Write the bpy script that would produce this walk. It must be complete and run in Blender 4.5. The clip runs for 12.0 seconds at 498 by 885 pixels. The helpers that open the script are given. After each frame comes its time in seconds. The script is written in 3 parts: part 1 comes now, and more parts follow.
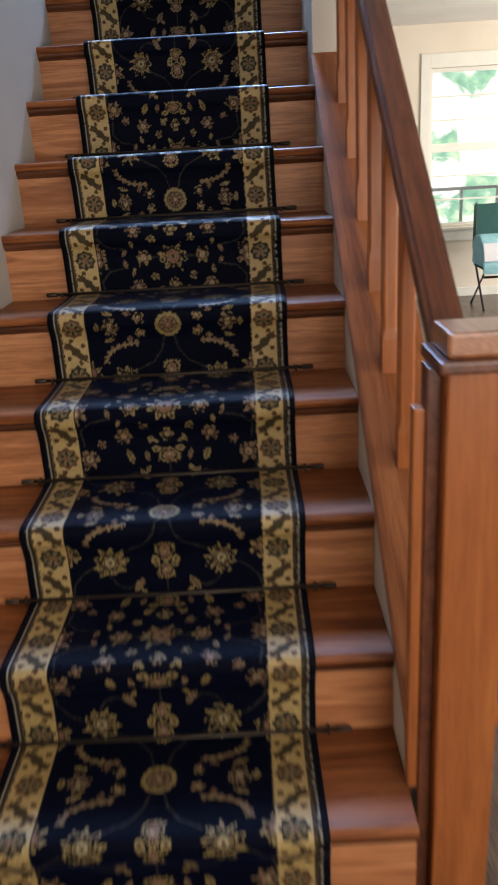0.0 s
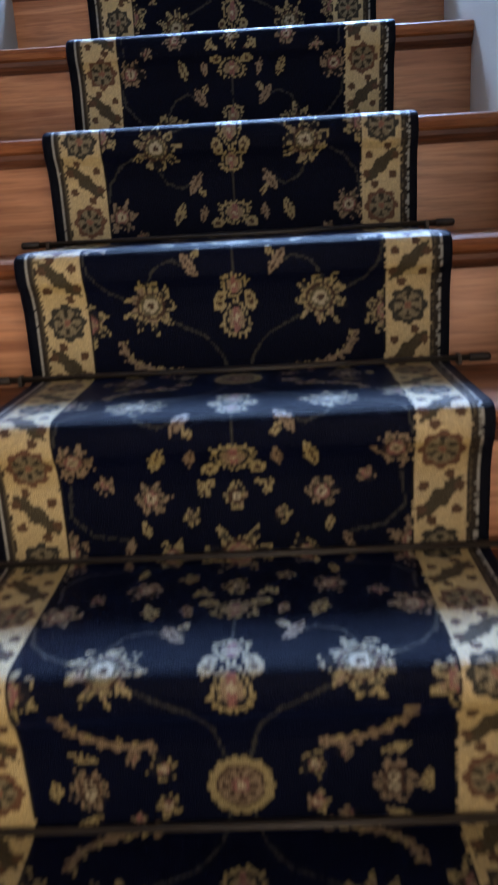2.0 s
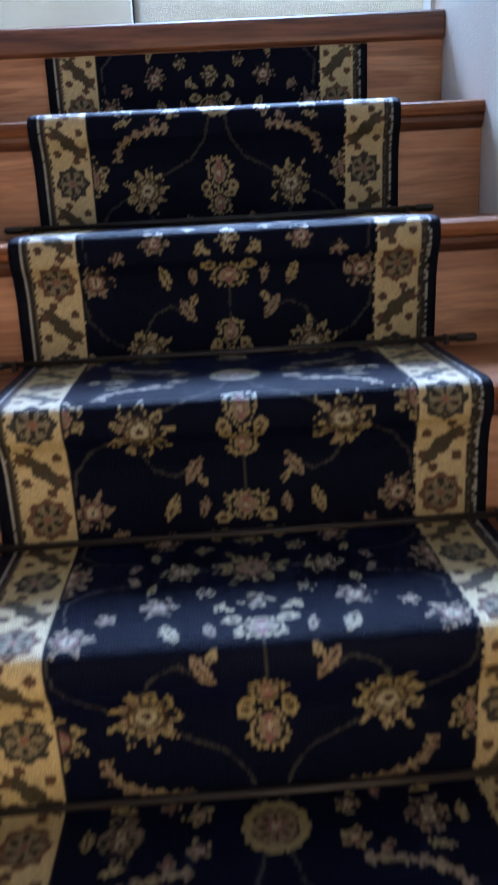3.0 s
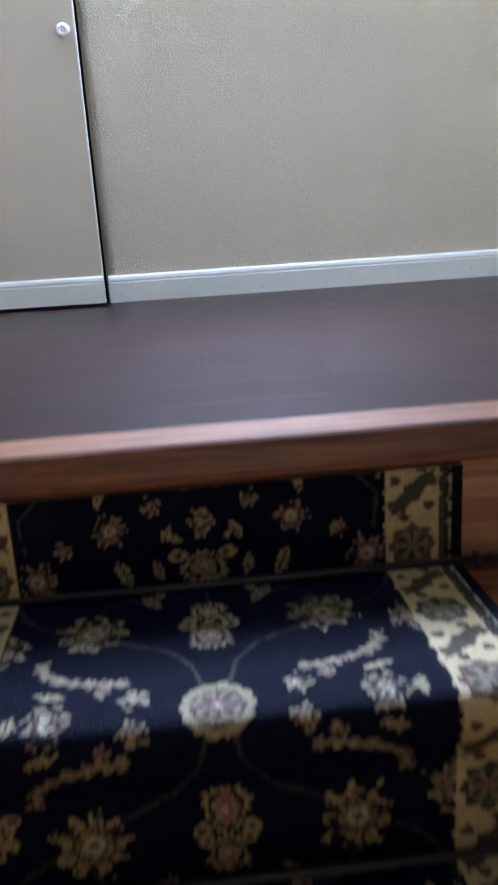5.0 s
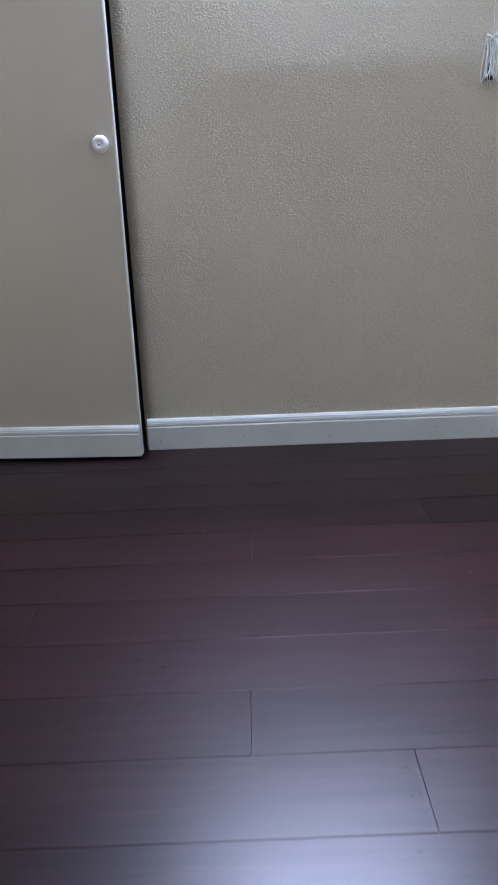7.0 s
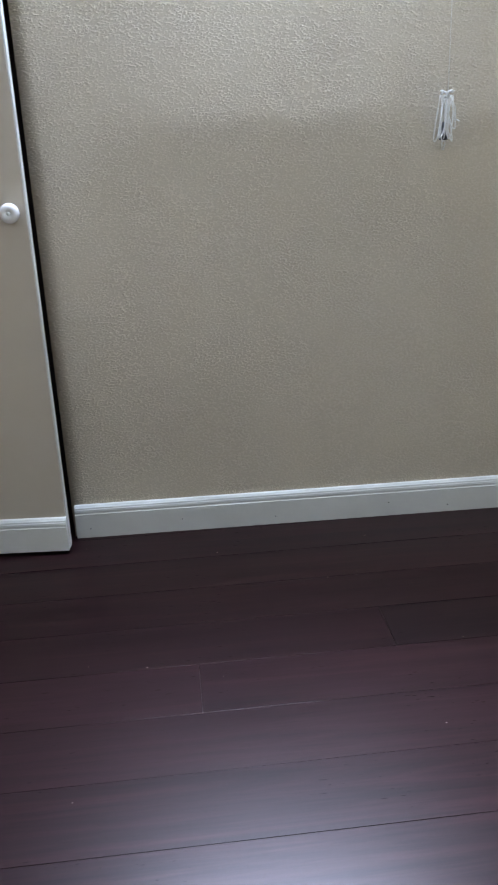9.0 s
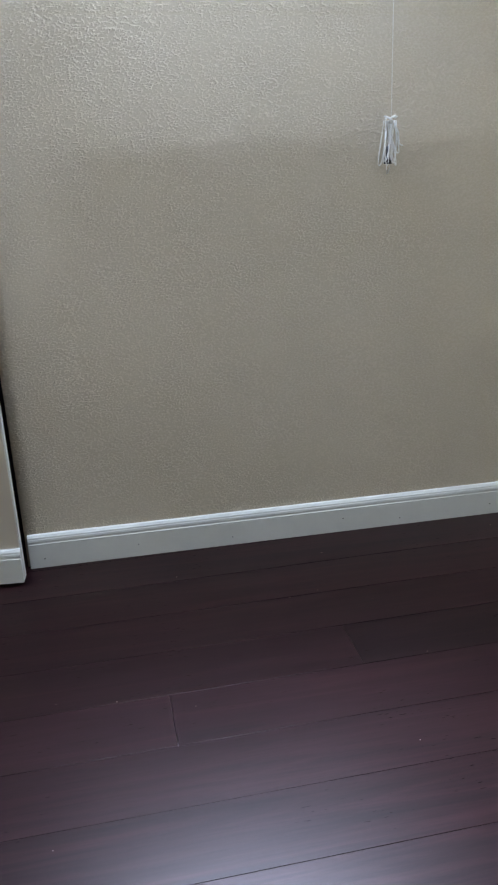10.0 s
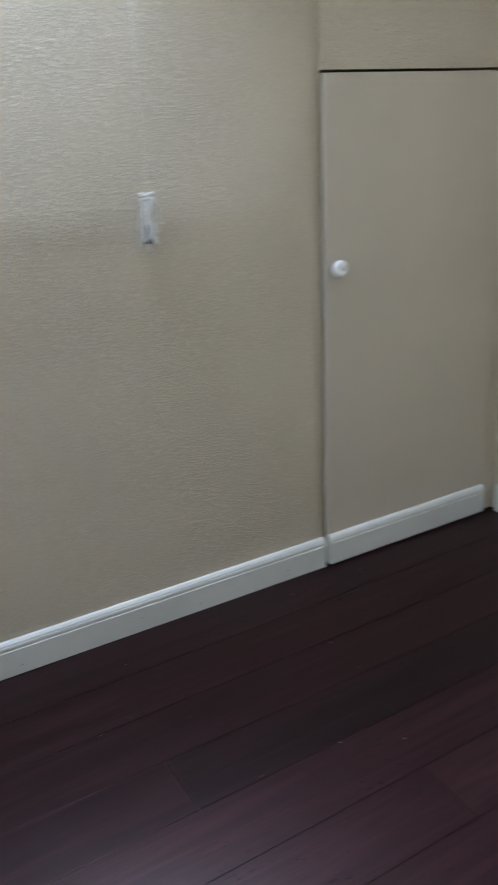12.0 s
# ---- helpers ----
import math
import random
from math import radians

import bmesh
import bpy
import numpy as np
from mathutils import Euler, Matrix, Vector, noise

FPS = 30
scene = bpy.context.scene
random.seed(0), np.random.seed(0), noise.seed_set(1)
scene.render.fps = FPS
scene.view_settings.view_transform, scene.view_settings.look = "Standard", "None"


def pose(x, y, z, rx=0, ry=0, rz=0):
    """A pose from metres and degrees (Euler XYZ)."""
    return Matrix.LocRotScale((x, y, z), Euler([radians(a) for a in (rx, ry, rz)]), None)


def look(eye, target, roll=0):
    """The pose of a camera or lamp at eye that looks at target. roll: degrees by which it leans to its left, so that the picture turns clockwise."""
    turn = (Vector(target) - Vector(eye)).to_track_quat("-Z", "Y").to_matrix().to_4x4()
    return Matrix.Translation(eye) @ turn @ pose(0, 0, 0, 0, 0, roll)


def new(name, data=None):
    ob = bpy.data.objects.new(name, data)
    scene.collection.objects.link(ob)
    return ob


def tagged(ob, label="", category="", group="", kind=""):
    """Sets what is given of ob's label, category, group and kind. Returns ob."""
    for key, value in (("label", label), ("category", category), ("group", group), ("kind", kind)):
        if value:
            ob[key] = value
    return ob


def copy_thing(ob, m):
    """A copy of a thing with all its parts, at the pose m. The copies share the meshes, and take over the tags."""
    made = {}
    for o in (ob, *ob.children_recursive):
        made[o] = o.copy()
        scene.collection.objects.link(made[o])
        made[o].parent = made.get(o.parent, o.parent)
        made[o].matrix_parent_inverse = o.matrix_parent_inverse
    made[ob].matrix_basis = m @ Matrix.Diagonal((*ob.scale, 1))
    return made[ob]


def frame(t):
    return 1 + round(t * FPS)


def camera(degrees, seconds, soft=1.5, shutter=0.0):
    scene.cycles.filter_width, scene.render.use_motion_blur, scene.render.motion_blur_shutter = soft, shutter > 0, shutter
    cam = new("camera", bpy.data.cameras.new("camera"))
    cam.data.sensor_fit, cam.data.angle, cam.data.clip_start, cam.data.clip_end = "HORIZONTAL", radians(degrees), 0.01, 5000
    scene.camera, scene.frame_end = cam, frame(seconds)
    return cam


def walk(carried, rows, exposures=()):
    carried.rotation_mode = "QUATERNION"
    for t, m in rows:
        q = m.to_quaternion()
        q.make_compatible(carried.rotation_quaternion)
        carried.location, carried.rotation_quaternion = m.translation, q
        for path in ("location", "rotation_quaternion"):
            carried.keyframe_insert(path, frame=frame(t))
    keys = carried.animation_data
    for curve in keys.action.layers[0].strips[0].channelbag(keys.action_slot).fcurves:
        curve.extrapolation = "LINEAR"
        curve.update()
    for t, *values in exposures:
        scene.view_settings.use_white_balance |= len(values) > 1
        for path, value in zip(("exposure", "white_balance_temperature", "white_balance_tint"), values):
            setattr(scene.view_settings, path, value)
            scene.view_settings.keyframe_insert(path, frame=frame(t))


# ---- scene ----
cam = camera(34.84, 12.0, soft=1.8, shutter=0.35)

# ---- the walk: seconds, x, y, z, yaw, pitch, roll ----
PATH = [
    (0, 0.244, -0.559, 1.483, -0.42, -20.28, 3.16),
    (0.5, 0.176, 0.018, 1.507, 0.68, -18.88, 2.93),
    (1, 0.208, 0.573, 1.561, 3.00, -16.36, 3.59),
    (1.5, 0.142, 1.057, 1.738, 2.94, -15.89, 3.23),
    (2, 0.082, 1.299, 1.900, 1.13, -16.23, 3.20),
    (2.5, 0.057, 1.540, 2.090, -0.23, -17.83, 3.41),
    (3, 0.001, 1.766, 2.267, -3.20, -17.15, 3.00),
    (3.2, 0.022, 1.827, 2.319, -3.41, -16.82, 3.06),
    (4.8, 0.048, 2.487, 2.768, -4.50, -15.86, 3.70),
    (5, 0.037, 2.580, 2.834, -4.66, -16.38, 3.62),
    (5.5, 0.032, 2.731, 2.980, -5.18, -16.30, 3.22),
    (6, 0.087, 2.864, 3.091, -3.54, -16.84, 2.80),
    (6.5, 0.055, 2.989, 3.149, -0.76, -17.41, 2.56),
    (8.5, 0.125, 3.309, 3.439, -0.41, -20.31, 2.19),
    (9, 0.049, 3.346, 3.424, -6.19, -20.59, 2.11),
    (9.5, 0.016, 3.365, 3.453, -8.96, -20.63, 1.90),
    (10, -0.007, 3.367, 3.457, -11.72, -20.30, 2.11),
    (10.5, -0.015, 3.379, 3.441, -14.52, -19.31, 1.51),
    (11, -0.005, 3.470, 3.449, -16.77, -19.83, 0.98),
    (11.5, -0.022, 3.594, 3.529, -20.95, -21.37, 1.57),
    (11.8, -0.016, 3.606, 3.587, -25.35, -21.68, 1.95),
    (12, 0.020, 3.598, 3.617, -30.60, -21.94, 2.49),
]
EXPOSURES = [(0, 0.9, 7000, 14), (0.5, 0.5, 7500, 17), (1, 1.4, 7100, 17), (1.5, 1.25, 7000, 16), (2, 1.55, 6800, 16), (2.5, 1.75, 6900, 17), (3.2, 1.6, 7100, 20),
             (5, 0.75, 8600, 26), (6, 0.2, 8650, 28), (6.5, -0.02, 8700, 29), (8.5, 0.0, 9800, 26), (12, -0.12, 10100, 24)]
walk(cam, [(t, pose(x, y, z, 90 + p, r, w)) for t, x, y, z, w, p, r in PATH], EXPOSURES)

# ---- plan ----
G, R, N = 0.2444, 0.185, 14            # going, rise, risers
LAND = N * R                           # height of the upper floor
SLOPE = R / G
XL, XR = -0.44, 0.485                  # stair walls
RC, RW = 0.0305, 0.3085                # runner centre and half width
EDGE = N * G                           # landing edge
WY, WSHEAR = 5.024, -0.0168            # upstairs end wall
CEIL = 5.15                            # upper ceiling
LOWC = 2.44                            # lower ceiling


def wall_y(x):
    return WY + WSHEAR * x


# ---- light ----
world = bpy.data.worlds.new("sky")
scene.world = world
world.use_nodes = True
wn, wl = world.node_tree.nodes, world.node_tree.links
sky = wn.new("ShaderNodeTexSky")
sky.sky_type, sky.sun_disc = "NISHITA", False
sky.sun_elevation, sky.sun_rotation = radians(50), radians(200)
wl.new(sky.outputs[0], wn["Background"].inputs[0])
wn["Background"].inputs[1].default_value = 0.06


def area_lamp(name, m, sx, sy, watts, colour):
    lamp = bpy.data.lights.new(name, "AREA")
    lamp.shape, lamp.size, lamp.size_y, lamp.energy, lamp.color = "RECTANGLE", sx, sy, watts, colour
    ob = new(name, lamp)
    ob.matrix_basis = m
    return ob


# daylight in the roof window over the landing and in three openings of the lower room, the far side one added
area_lamp("roof_window_daylight", look((0.23, 4.965, 4.535), (0.23, 3.705, 3.829)), 0.84, 0.96, 165, (0.31, 0.555, 1.0))
# extra narrow lamp added in the roof window to strengthen the floor's highlight
floor_boost = area_lamp("roof_window_floor_boost", look((0.25, 4.93, 4.15), (0.2, 4.10, 2.59)), 0.6, 0.2, 5.5, (0.36, 0.56, 1.0))
floor_boost.data.spread = radians(36)
area_lamp("entry_daylight", look((1.3, -1.75, 1.45), (1.0, 1.0, 1.0)), 1.5, 1.6, 20, (1.0, 0.95, 0.88))
# fill lamp in an added, unseen opening, to brighten the lower room's far end
area_lamp("far_side_fill", look((4.45, 5.1, 1.45), (0.8, 5.6, 1.2)), 1.5, 1.5, 75, (1.0, 0.95, 0.88))
area_lamp("side_daylight", look((4.45, 0.3, 1.45), (0.0, 1.3, 0.8)), 1.6, 1.3, 56, (1.0, 0.96, 0.9))


# ---- materials ----
def material(name):
    m = bpy.data.materials.new(name)
    m.use_nodes = True
    return m, m.node_tree.nodes, m.node_tree.links, m.node_tree.nodes["Principled BSDF"]


def coords(n, l, scale, kind="Object"):
    tc, mp = n.new("ShaderNodeTexCoord"), n.new("ShaderNodeMapping")
    mp.inputs["Scale"].default_value = scale
    l.new(tc.outputs[kind], mp.inputs[0])
    return mp.outputs[0]


def noise_tex(n, l, vec, scale, detail=3.0, rough=0.55, distort=0.0):
    t = n.new("ShaderNodeTexNoise")
    t.inputs["Scale"].default_value, t.inputs["Detail"].default_value = scale, detail
    t.inputs["Roughness"].default_value, t.inputs["Distortion"].default_value = rough, distort
    l.new(vec, t.inputs["Vector"])
    return t.outputs["Fac"]


def ramp(n, l, fac, stops):
    r = n.new("ShaderNodeValToRGB")
    while len(r.color_ramp.elements) < len(stops):
        r.color_ramp.elements.new(0.5)
    for e, (p, c) in zip(r.color_ramp.elements, stops):
        e.position, e.color = p, (*c, 1)
    l.new(fac, r.inputs[0])
    return r.outputs[0]


def mixed(n, l, fac, a, b, mode="MIX"):
    m = n.new("ShaderNodeMix")
    m.data_type, m.blend_type = "RGBA", mode
    for sock, v in ((m.inputs[0], fac), (m.inputs[6], a), (m.inputs[7], b)):
        if isinstance(v, (int, float)):
            sock.default_value = v
        elif isinstance(v, tuple):
            sock.default_value = (*v, 1)
        else:
            l.new(v, sock)
    return m.outputs[2]


def bumped(n, l, p, height, strength, distance):
    b = n.new("ShaderNodeBump")
    b.inputs["Strength"].default_value, b.inputs["Distance"].default_value = strength, distance
    l.new(height, b.inputs["Height"])
    l.new(b.outputs[0], p.inputs["Normal"])


def per_piece(n, l, colour, spread):
    """Each piece a little lighter or darker than the next."""
    info, mr, hs = n.new("ShaderNodeObjectInfo"), n.new("ShaderNodeMapRange"), n.new("ShaderNodeHueSaturation")
    mr.inputs[3].default_value, mr.inputs[4].default_value = 1 - spread, 1 + spread
    l.new(info.outputs["Random"], mr.inputs[0])
    l.new(mr.outputs[0], hs.inputs["Value"])
    l.new(colour, hs.inputs["Color"])
    return hs.outputs[0]


def wood(name, dark, mid, light, along, gloss, spread=0.12, bump=0.25, coat=0.0, tilt=0.0, wear_range=0.08, pore=0.8, contrast=1.0, figure=0.45, shine=0.5):
    """Wood with grain along one axis ('x', 'y' or 'z')."""
    m, n, l, p = material(name)
    sc = [26.0, 26.0, 26.0]
    sc["xyz".index(along)] = 1.6
    info = n.new("ShaderNodeObjectInfo")
    vec = coords(n, l, tuple(sc))
    if tilt:
        turn_back = n.new("ShaderNodeVectorRotate")
        turn_back.rotation_type = "X_AXIS"
        turn_back.inputs["Angle"].default_value = -tilt
        src = vec.node.inputs[0].links[0].from_socket
        l.new(src, turn_back.inputs["Vector"])
        l.new(turn_back.outputs[0], vec.node.inputs[0])
    add = n.new("ShaderNodeVectorMath")
    add.operation = "MULTIPLY_ADD"
    l.new(info.outputs["Random"], add.inputs[0])
    add.inputs[1].default_value = (37, 53, 71)
    l.new(vec, add.inputs[2])
    grain = noise_tex(n, l, add.outputs[0], 1.0, 5, 0.6, 1.4)
    fine = noise_tex(n, l, add.outputs[0], 7.0, 3, 0.65)
    col = ramp(n, l, grain, [(0.5 - 0.2 * contrast, dark), (0.5, mid), (0.5 + 0.18 * contrast, light)])
    pores = ramp(n, l, fine, [(0.38, (0.55, 0.5, 0.48)), (0.52, (1, 1, 1))])
    col = mixed(n, l, pore, col, pores, "MULTIPLY")
    # broad flame figure of plain-sawn boards
    flame = ramp(n, l, noise_tex(n, l, add.outputs[0], 0.42, 3, 0.5, 3.2), [(0.40, (0.62, 0.50, 0.44)), (0.49, (1, 1, 1)), (0.56, (0.86, 0.8, 0.76)), (0.62, (1.06, 1.05, 1.04))])
    col = mixed(n, l, figure, col, flame, "MULTIPLY")
    l.new(per_piece(n, l, col, spread), p.inputs["Base Color"])
    wear = noise_tex(n, l, coords(n, l, (3, 3, 3)), 2.0, 4)
    rr = n.new("ShaderNodeMapRange")
    rr.inputs[3].default_value, rr.inputs[4].default_value = gloss - wear_range, gloss + wear_range
    l.new(wear, rr.inputs[0])
    l.new(rr.outputs[0], p.inputs["Roughness"])
    p.inputs["Specular IOR Level"].default_value = shine
    p.inputs["Coat Weight"].default_value = coat
    p.inputs["Coat Roughness"].default_value = 0.3
    if bump:
        bumped(n, l, p, fine, bump, 0.001)
    return m


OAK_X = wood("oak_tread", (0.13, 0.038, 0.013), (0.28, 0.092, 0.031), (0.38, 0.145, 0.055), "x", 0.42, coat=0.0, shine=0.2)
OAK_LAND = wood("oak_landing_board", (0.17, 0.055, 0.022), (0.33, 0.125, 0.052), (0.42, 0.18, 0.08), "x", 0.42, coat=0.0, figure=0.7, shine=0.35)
OAK_FRONT_SHADE = wood("oak_landing_front_shade", (0.085, 0.024, 0.010), (0.22, 0.072, 0.029), (0.30, 0.115, 0.048), "x", 0.45, figure=0.7)
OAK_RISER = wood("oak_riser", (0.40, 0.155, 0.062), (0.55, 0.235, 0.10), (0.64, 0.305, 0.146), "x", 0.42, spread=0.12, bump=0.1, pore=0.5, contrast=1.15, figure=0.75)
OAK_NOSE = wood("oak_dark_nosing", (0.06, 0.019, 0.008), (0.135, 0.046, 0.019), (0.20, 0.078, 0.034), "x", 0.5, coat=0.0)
OAK_Y = wood("oak_rail", (0.085, 0.022, 0.009), (0.16, 0.045, 0.017), (0.21, 0.068, 0.026), "y", 0.36, coat=0.15, tilt=math.atan(SLOPE))
OAK_CAP = wood("oak_sill", (0.24, 0.080, 0.028), (0.37, 0.128, 0.045), (0.46, 0.175, 0.068), "y", 0.45, pore=0.4, tilt=math.atan(SLOPE), figure=0.25, shine=0.25)
OAK_NEWEL = wood("oak_newel_cap", (0.24, 0.085, 0.032), (0.36, 0.135, 0.05), (0.45, 0.18, 0.072), "y", 0.34, pore=0.4, coat=0.8)
OAK_Z = wood("oak_post", (0.22, 0.062, 0.015), (0.35, 0.104, 0.025), (0.43, 0.15, 0.040), "z", 0.38, pore=0.35, contrast=1.7, figure=0.2)
FLOOR_DARK = wood("dark_floor_plank", (0.010, 0.0034, 0.0042), (0.017, 0.0054, 0.0064), (0.028, 0.0092, 0.0100), "x", 0.325, spread=0.10, bump=0.0, wear_range=0.03, pore=0.35, contrast=1.2, figure=0.35)
FLOOR_DARKER = wood("darker_floor_plank", (0.006, 0.0024, 0.0030), (0.010, 0.0036, 0.0044), (0.017, 0.0060, 0.0066), "x", 0.325, spread=0.10, bump=0.0, wear_range=0.03, pore=0.35, contrast=1.2, figure=0.35)


def add_nicks(m):
    """Short dark dents along the boards, in patches."""
    n, l = m.node_tree.nodes, m.node_tree.links
    p = n["Principled BSDF"]
    marks = ramp(n, l, noise_tex(n, l, coords(n, l, (55, 330, 1)), 1.0, 1), [(0.72, (0, 0, 0)), (0.77, (1, 1, 1))])
    patch = ramp(n, l, noise_tex(n, l, coords(n, l, (1, 1, 1)), 4.0, 2), [(0.50, (0, 0, 0)), (0.60, (1, 1, 1))])
    fac = mixed(n, l, 1.0, marks, patch, "MULTIPLY")
    base, rough = p.inputs["Base Color"].links[0].from_socket, p.inputs["Roughness"].links[0].from_socket
    l.new(mixed(n, l, fac, base, (0.006, 0.003, 0.003)), p.inputs["Base Color"])
    l.new(mixed(n, l, fac, rough, (0.85, 0.85, 0.85)), p.inputs["Roughness"])
    spec = n.new("ShaderNodeMapRange")
    spec.inputs[3].default_value, spec.inputs[4].default_value = 0.185, 0.07
    l.new(fac, spec.inputs[0])
    l.new(spec.outputs[0], p.inputs["Specular IOR Level"])


add_nicks(FLOOR_DARK)
add_nicks(FLOOR_DARKER)


def plaster(name, colour, bump, relief=True):
    """Painted wall with a sprayed, knocked-down texture."""
    m, n, l, p = material(name)
    vec = coords(n, l, (1, 1, 1))
    stain = noise_tex(n, l, vec, 2.3, 4)
    lo = tuple(c * 0.94 for c in colour)
    hi = tuple(min(1, c * 1.04) for c in colour)
    tone = ramp(n, l, stain, [(0.3, lo), (0.7, hi)])
    l.new(tone, p.inputs["Base Color"])
    p.inputs["Roughness"].default_value = 0.8
    p.inputs["Specular IOR Level"].default_value = 0.25
    if relief:
        wide = coords(n, l, (0.8, 1, 1.15))
        a = noise_tex(n, l, wide, 230, 2, 0.5, 0.0)
        blobs = ramp(n, l, a, [(0.50, (0, 0, 0)), (0.70, (1, 1, 1))])
        thin = ramp(n, l, noise_tex(n, l, vec, 7, 2), [(0.35, (0.28, 0.28, 0.28)), (0.65, (1, 1, 1))])
        blobs = mixed(n, l, 1.0, blobs, thin, "MULTIPLY")
        b = noise_tex(n, l, vec, 300, 2)
        bumped(n, l, p, mixed(n, l, 0.2, blobs, b), bump, 0.0025)
        # relief shading painted in: hollows darker, blob tops lighter than the paint
        relief_shade = ramp(n, l, a, [(0.40, (0.93, 0.93, 0.92)), (0.56, (1, 1, 1)), (0.72, (1.05, 1.05, 1.05))])
        l.new(mixed(n, l, min(1.0, 0.9 * bump), tone, relief_shade, "MULTIPLY"), p.inputs["Base Color"])
    return m


WALL_UP = plaster("greige_textured_paint", (0.61, 0.52, 0.40), 0.9)
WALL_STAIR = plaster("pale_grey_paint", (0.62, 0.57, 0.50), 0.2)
# stair paint at half brightness: the stairwell's dimness is put into the colour
WALL_LEFT = plaster("dimmed_stair_paint", (0.31, 0.28, 0.26), 0.2)
WALL_BOUNCE_CUT = plaster("bounce_cut_paint", (0.21, 0.18, 0.155), 0.2)
WALL_CREAM = plaster("cream_paint", (0.70, 0.65, 0.56), 0.15)
CEILING = plaster("ceiling_white", (0.78, 0.78, 0.76), 0.25)
DOOR_PAINT = plaster("greige_smooth_paint", (0.57, 0.495, 0.395), 0.04)


def painted(name, colour, rough=0.35, speck=0.06):
    m, n, l, p = material(name)
    a = noise_tex(n, l, coords(n, l, (1, 1, 1)), 14, 5, 0.7)
    l.new(ramp(n, l, a, [(0.25, tuple(c * (1 - speck) for c in colour)), (0.6, colour)]), p.inputs["Base Color"])
    p.inputs["Roughness"].default_value = rough
    return m


WHITE = painted("white_gloss_paint", (0.71, 0.72, 0.67), 0.42)
PORCELAIN = painted("white_knob", (0.82, 0.81, 0.78), 0.2, 0.02)
BLACK = painted("black_gap_shade_and_nails", (0.012, 0.011, 0.010), 0.7)
DUST = painted("dry_dust", (0.34, 0.29, 0.24), 0.8)
CORD = painted("white_cord", (0.78, 0.77, 0.72), 0.75)
BLACK_PLASTIC = painted("black_plastic", (0.012, 0.012, 0.012), 0.35)
TEAL = painted("dark_teal_canvas", (0.010, 0.075, 0.07), 0.8, 0.2)
AQUA = painted("pale_blue_cloth", (0.22, 0.46, 0.52), 0.85, 0.25)
GREY_METAL = painted("grey_metal_paint", (0.50, 0.52, 0.56), 0.5)
BRONZE = painted("dark_bronze", (0.05, 0.038, 0.028), 0.45, 0.4)
BRONZE.node_tree.nodes["Principled BSDF"].inputs["Metallic"].default_value = 0.5
LOW_FLOOR = wood("brown_floor", (0.05, 0.035, 0.028), (0.09, 0.065, 0.052), (0.12, 0.09, 0.075), "y", 0.35)


def glass():
    m, n, l, p = material("window_glass")
    p.inputs["Transmission Weight"].default_value = 1
    p.inputs["Roughness"].default_value = 0
    p.inputs["IOR"].default_value = 1.45
    return m


GLASS = glass()


def garden():
    """Bright, out-of-focus garden and sky beyond the lower window."""
    m, n, l, p = material("garden_distance")
    vec = coords(n, l, (1, 1, 1))
    a = noise_tex(n, l, vec, 1.5, 5, 0.65, 0.8)
    b = noise_tex(n, l, vec, 3.1, 4, 0.6)
    green = ramp(n, l, b, [(0.3, (0.09, 0.24, 0.19)), (0.5, (0.24, 0.46, 0.33)), (0.68, (0.62, 0.74, 0.52))])
    pale = ramp(n, l, a, [(0.47, (0, 0, 0)), (0.58, (1, 1, 1))])
    col = mixed(n, l, pale, green, (1.0, 0.98, 0.94))
    em = n.new("ShaderNodeEmission")
    l.new(col, em.inputs[0])
    em.inputs[1].default_value = 1.25
    l.new(em.outputs[0], n["Material Output"].inputs[0])
    return m


GARDEN = garden()


def carpet():
    """Cut-pile runner: woven colours per knot, soft pile sheen."""
    m, n, l, p = material("woven_runner")
    at = n.new("ShaderNodeVertexColor")
    at.layer_name = "weave"
    vec = coords(n, l, (1, 1, 1))
    tuft = noise_tex(n, l, vec, 520, 2, 0.7)
    patch = noise_tex(n, l, vec, 9, 3)
    col = mixed(n, l, 0.55, at.outputs[0], ramp(n, l, tuft, [(0.3, (0.45, 0.45, 0.45)), (0.7, (1.25, 1.25, 1.25))]), "MULTIPLY")
    col = mixed(n, l, 0.3, col, ramp(n, l, patch, [(0.3, (0.7, 0.7, 0.7)), (0.7, (1.15, 1.15, 1.15))]), "MULTIPLY")
    l.new(col, p.inputs["Base Color"])
    p.inputs["Roughness"].default_value = 0.42
    # the pale yarns are shinier than the dull navy ground
    yarn = n.new("ShaderNodeMapRange")
    yarn.inputs[2].default_value = 0.25
    yarn.inputs[3].default_value, yarn.inputs[4].default_value = 0.03, 1.0
    l.new(at.outputs[0], yarn.inputs[0])
    l.new(yarn.outputs[0], p.inputs["Specular IOR Level"])
    p.inputs["Sheen Weight"].default_value = 0.045
    p.inputs["Sheen Tint"].default_value = (0.12, 0.28, 1.0, 1)
    p.inputs["Sheen Roughness"].default_value = 0.35
    bumped(n, l, p, tuft, 0.5, 0.003)
    return m


CARPET = carpet()


# ---- builders ----
def mesh_object(name, bm, mat):
    me = bpy.data.meshes.new(name)
    bm.to_mesh(me)
    bm.free()
    me.materials.append(mat)
    return new(name, me)


def part(name, bm, mat, parent, label=""):
    ob = mesh_object(name, bm, mat)
    ob.parent = parent
    ob.matrix_parent_inverse = parent.matrix_basis.inverted() if parent.parent is None else Matrix()
    return tagged(ob, label)


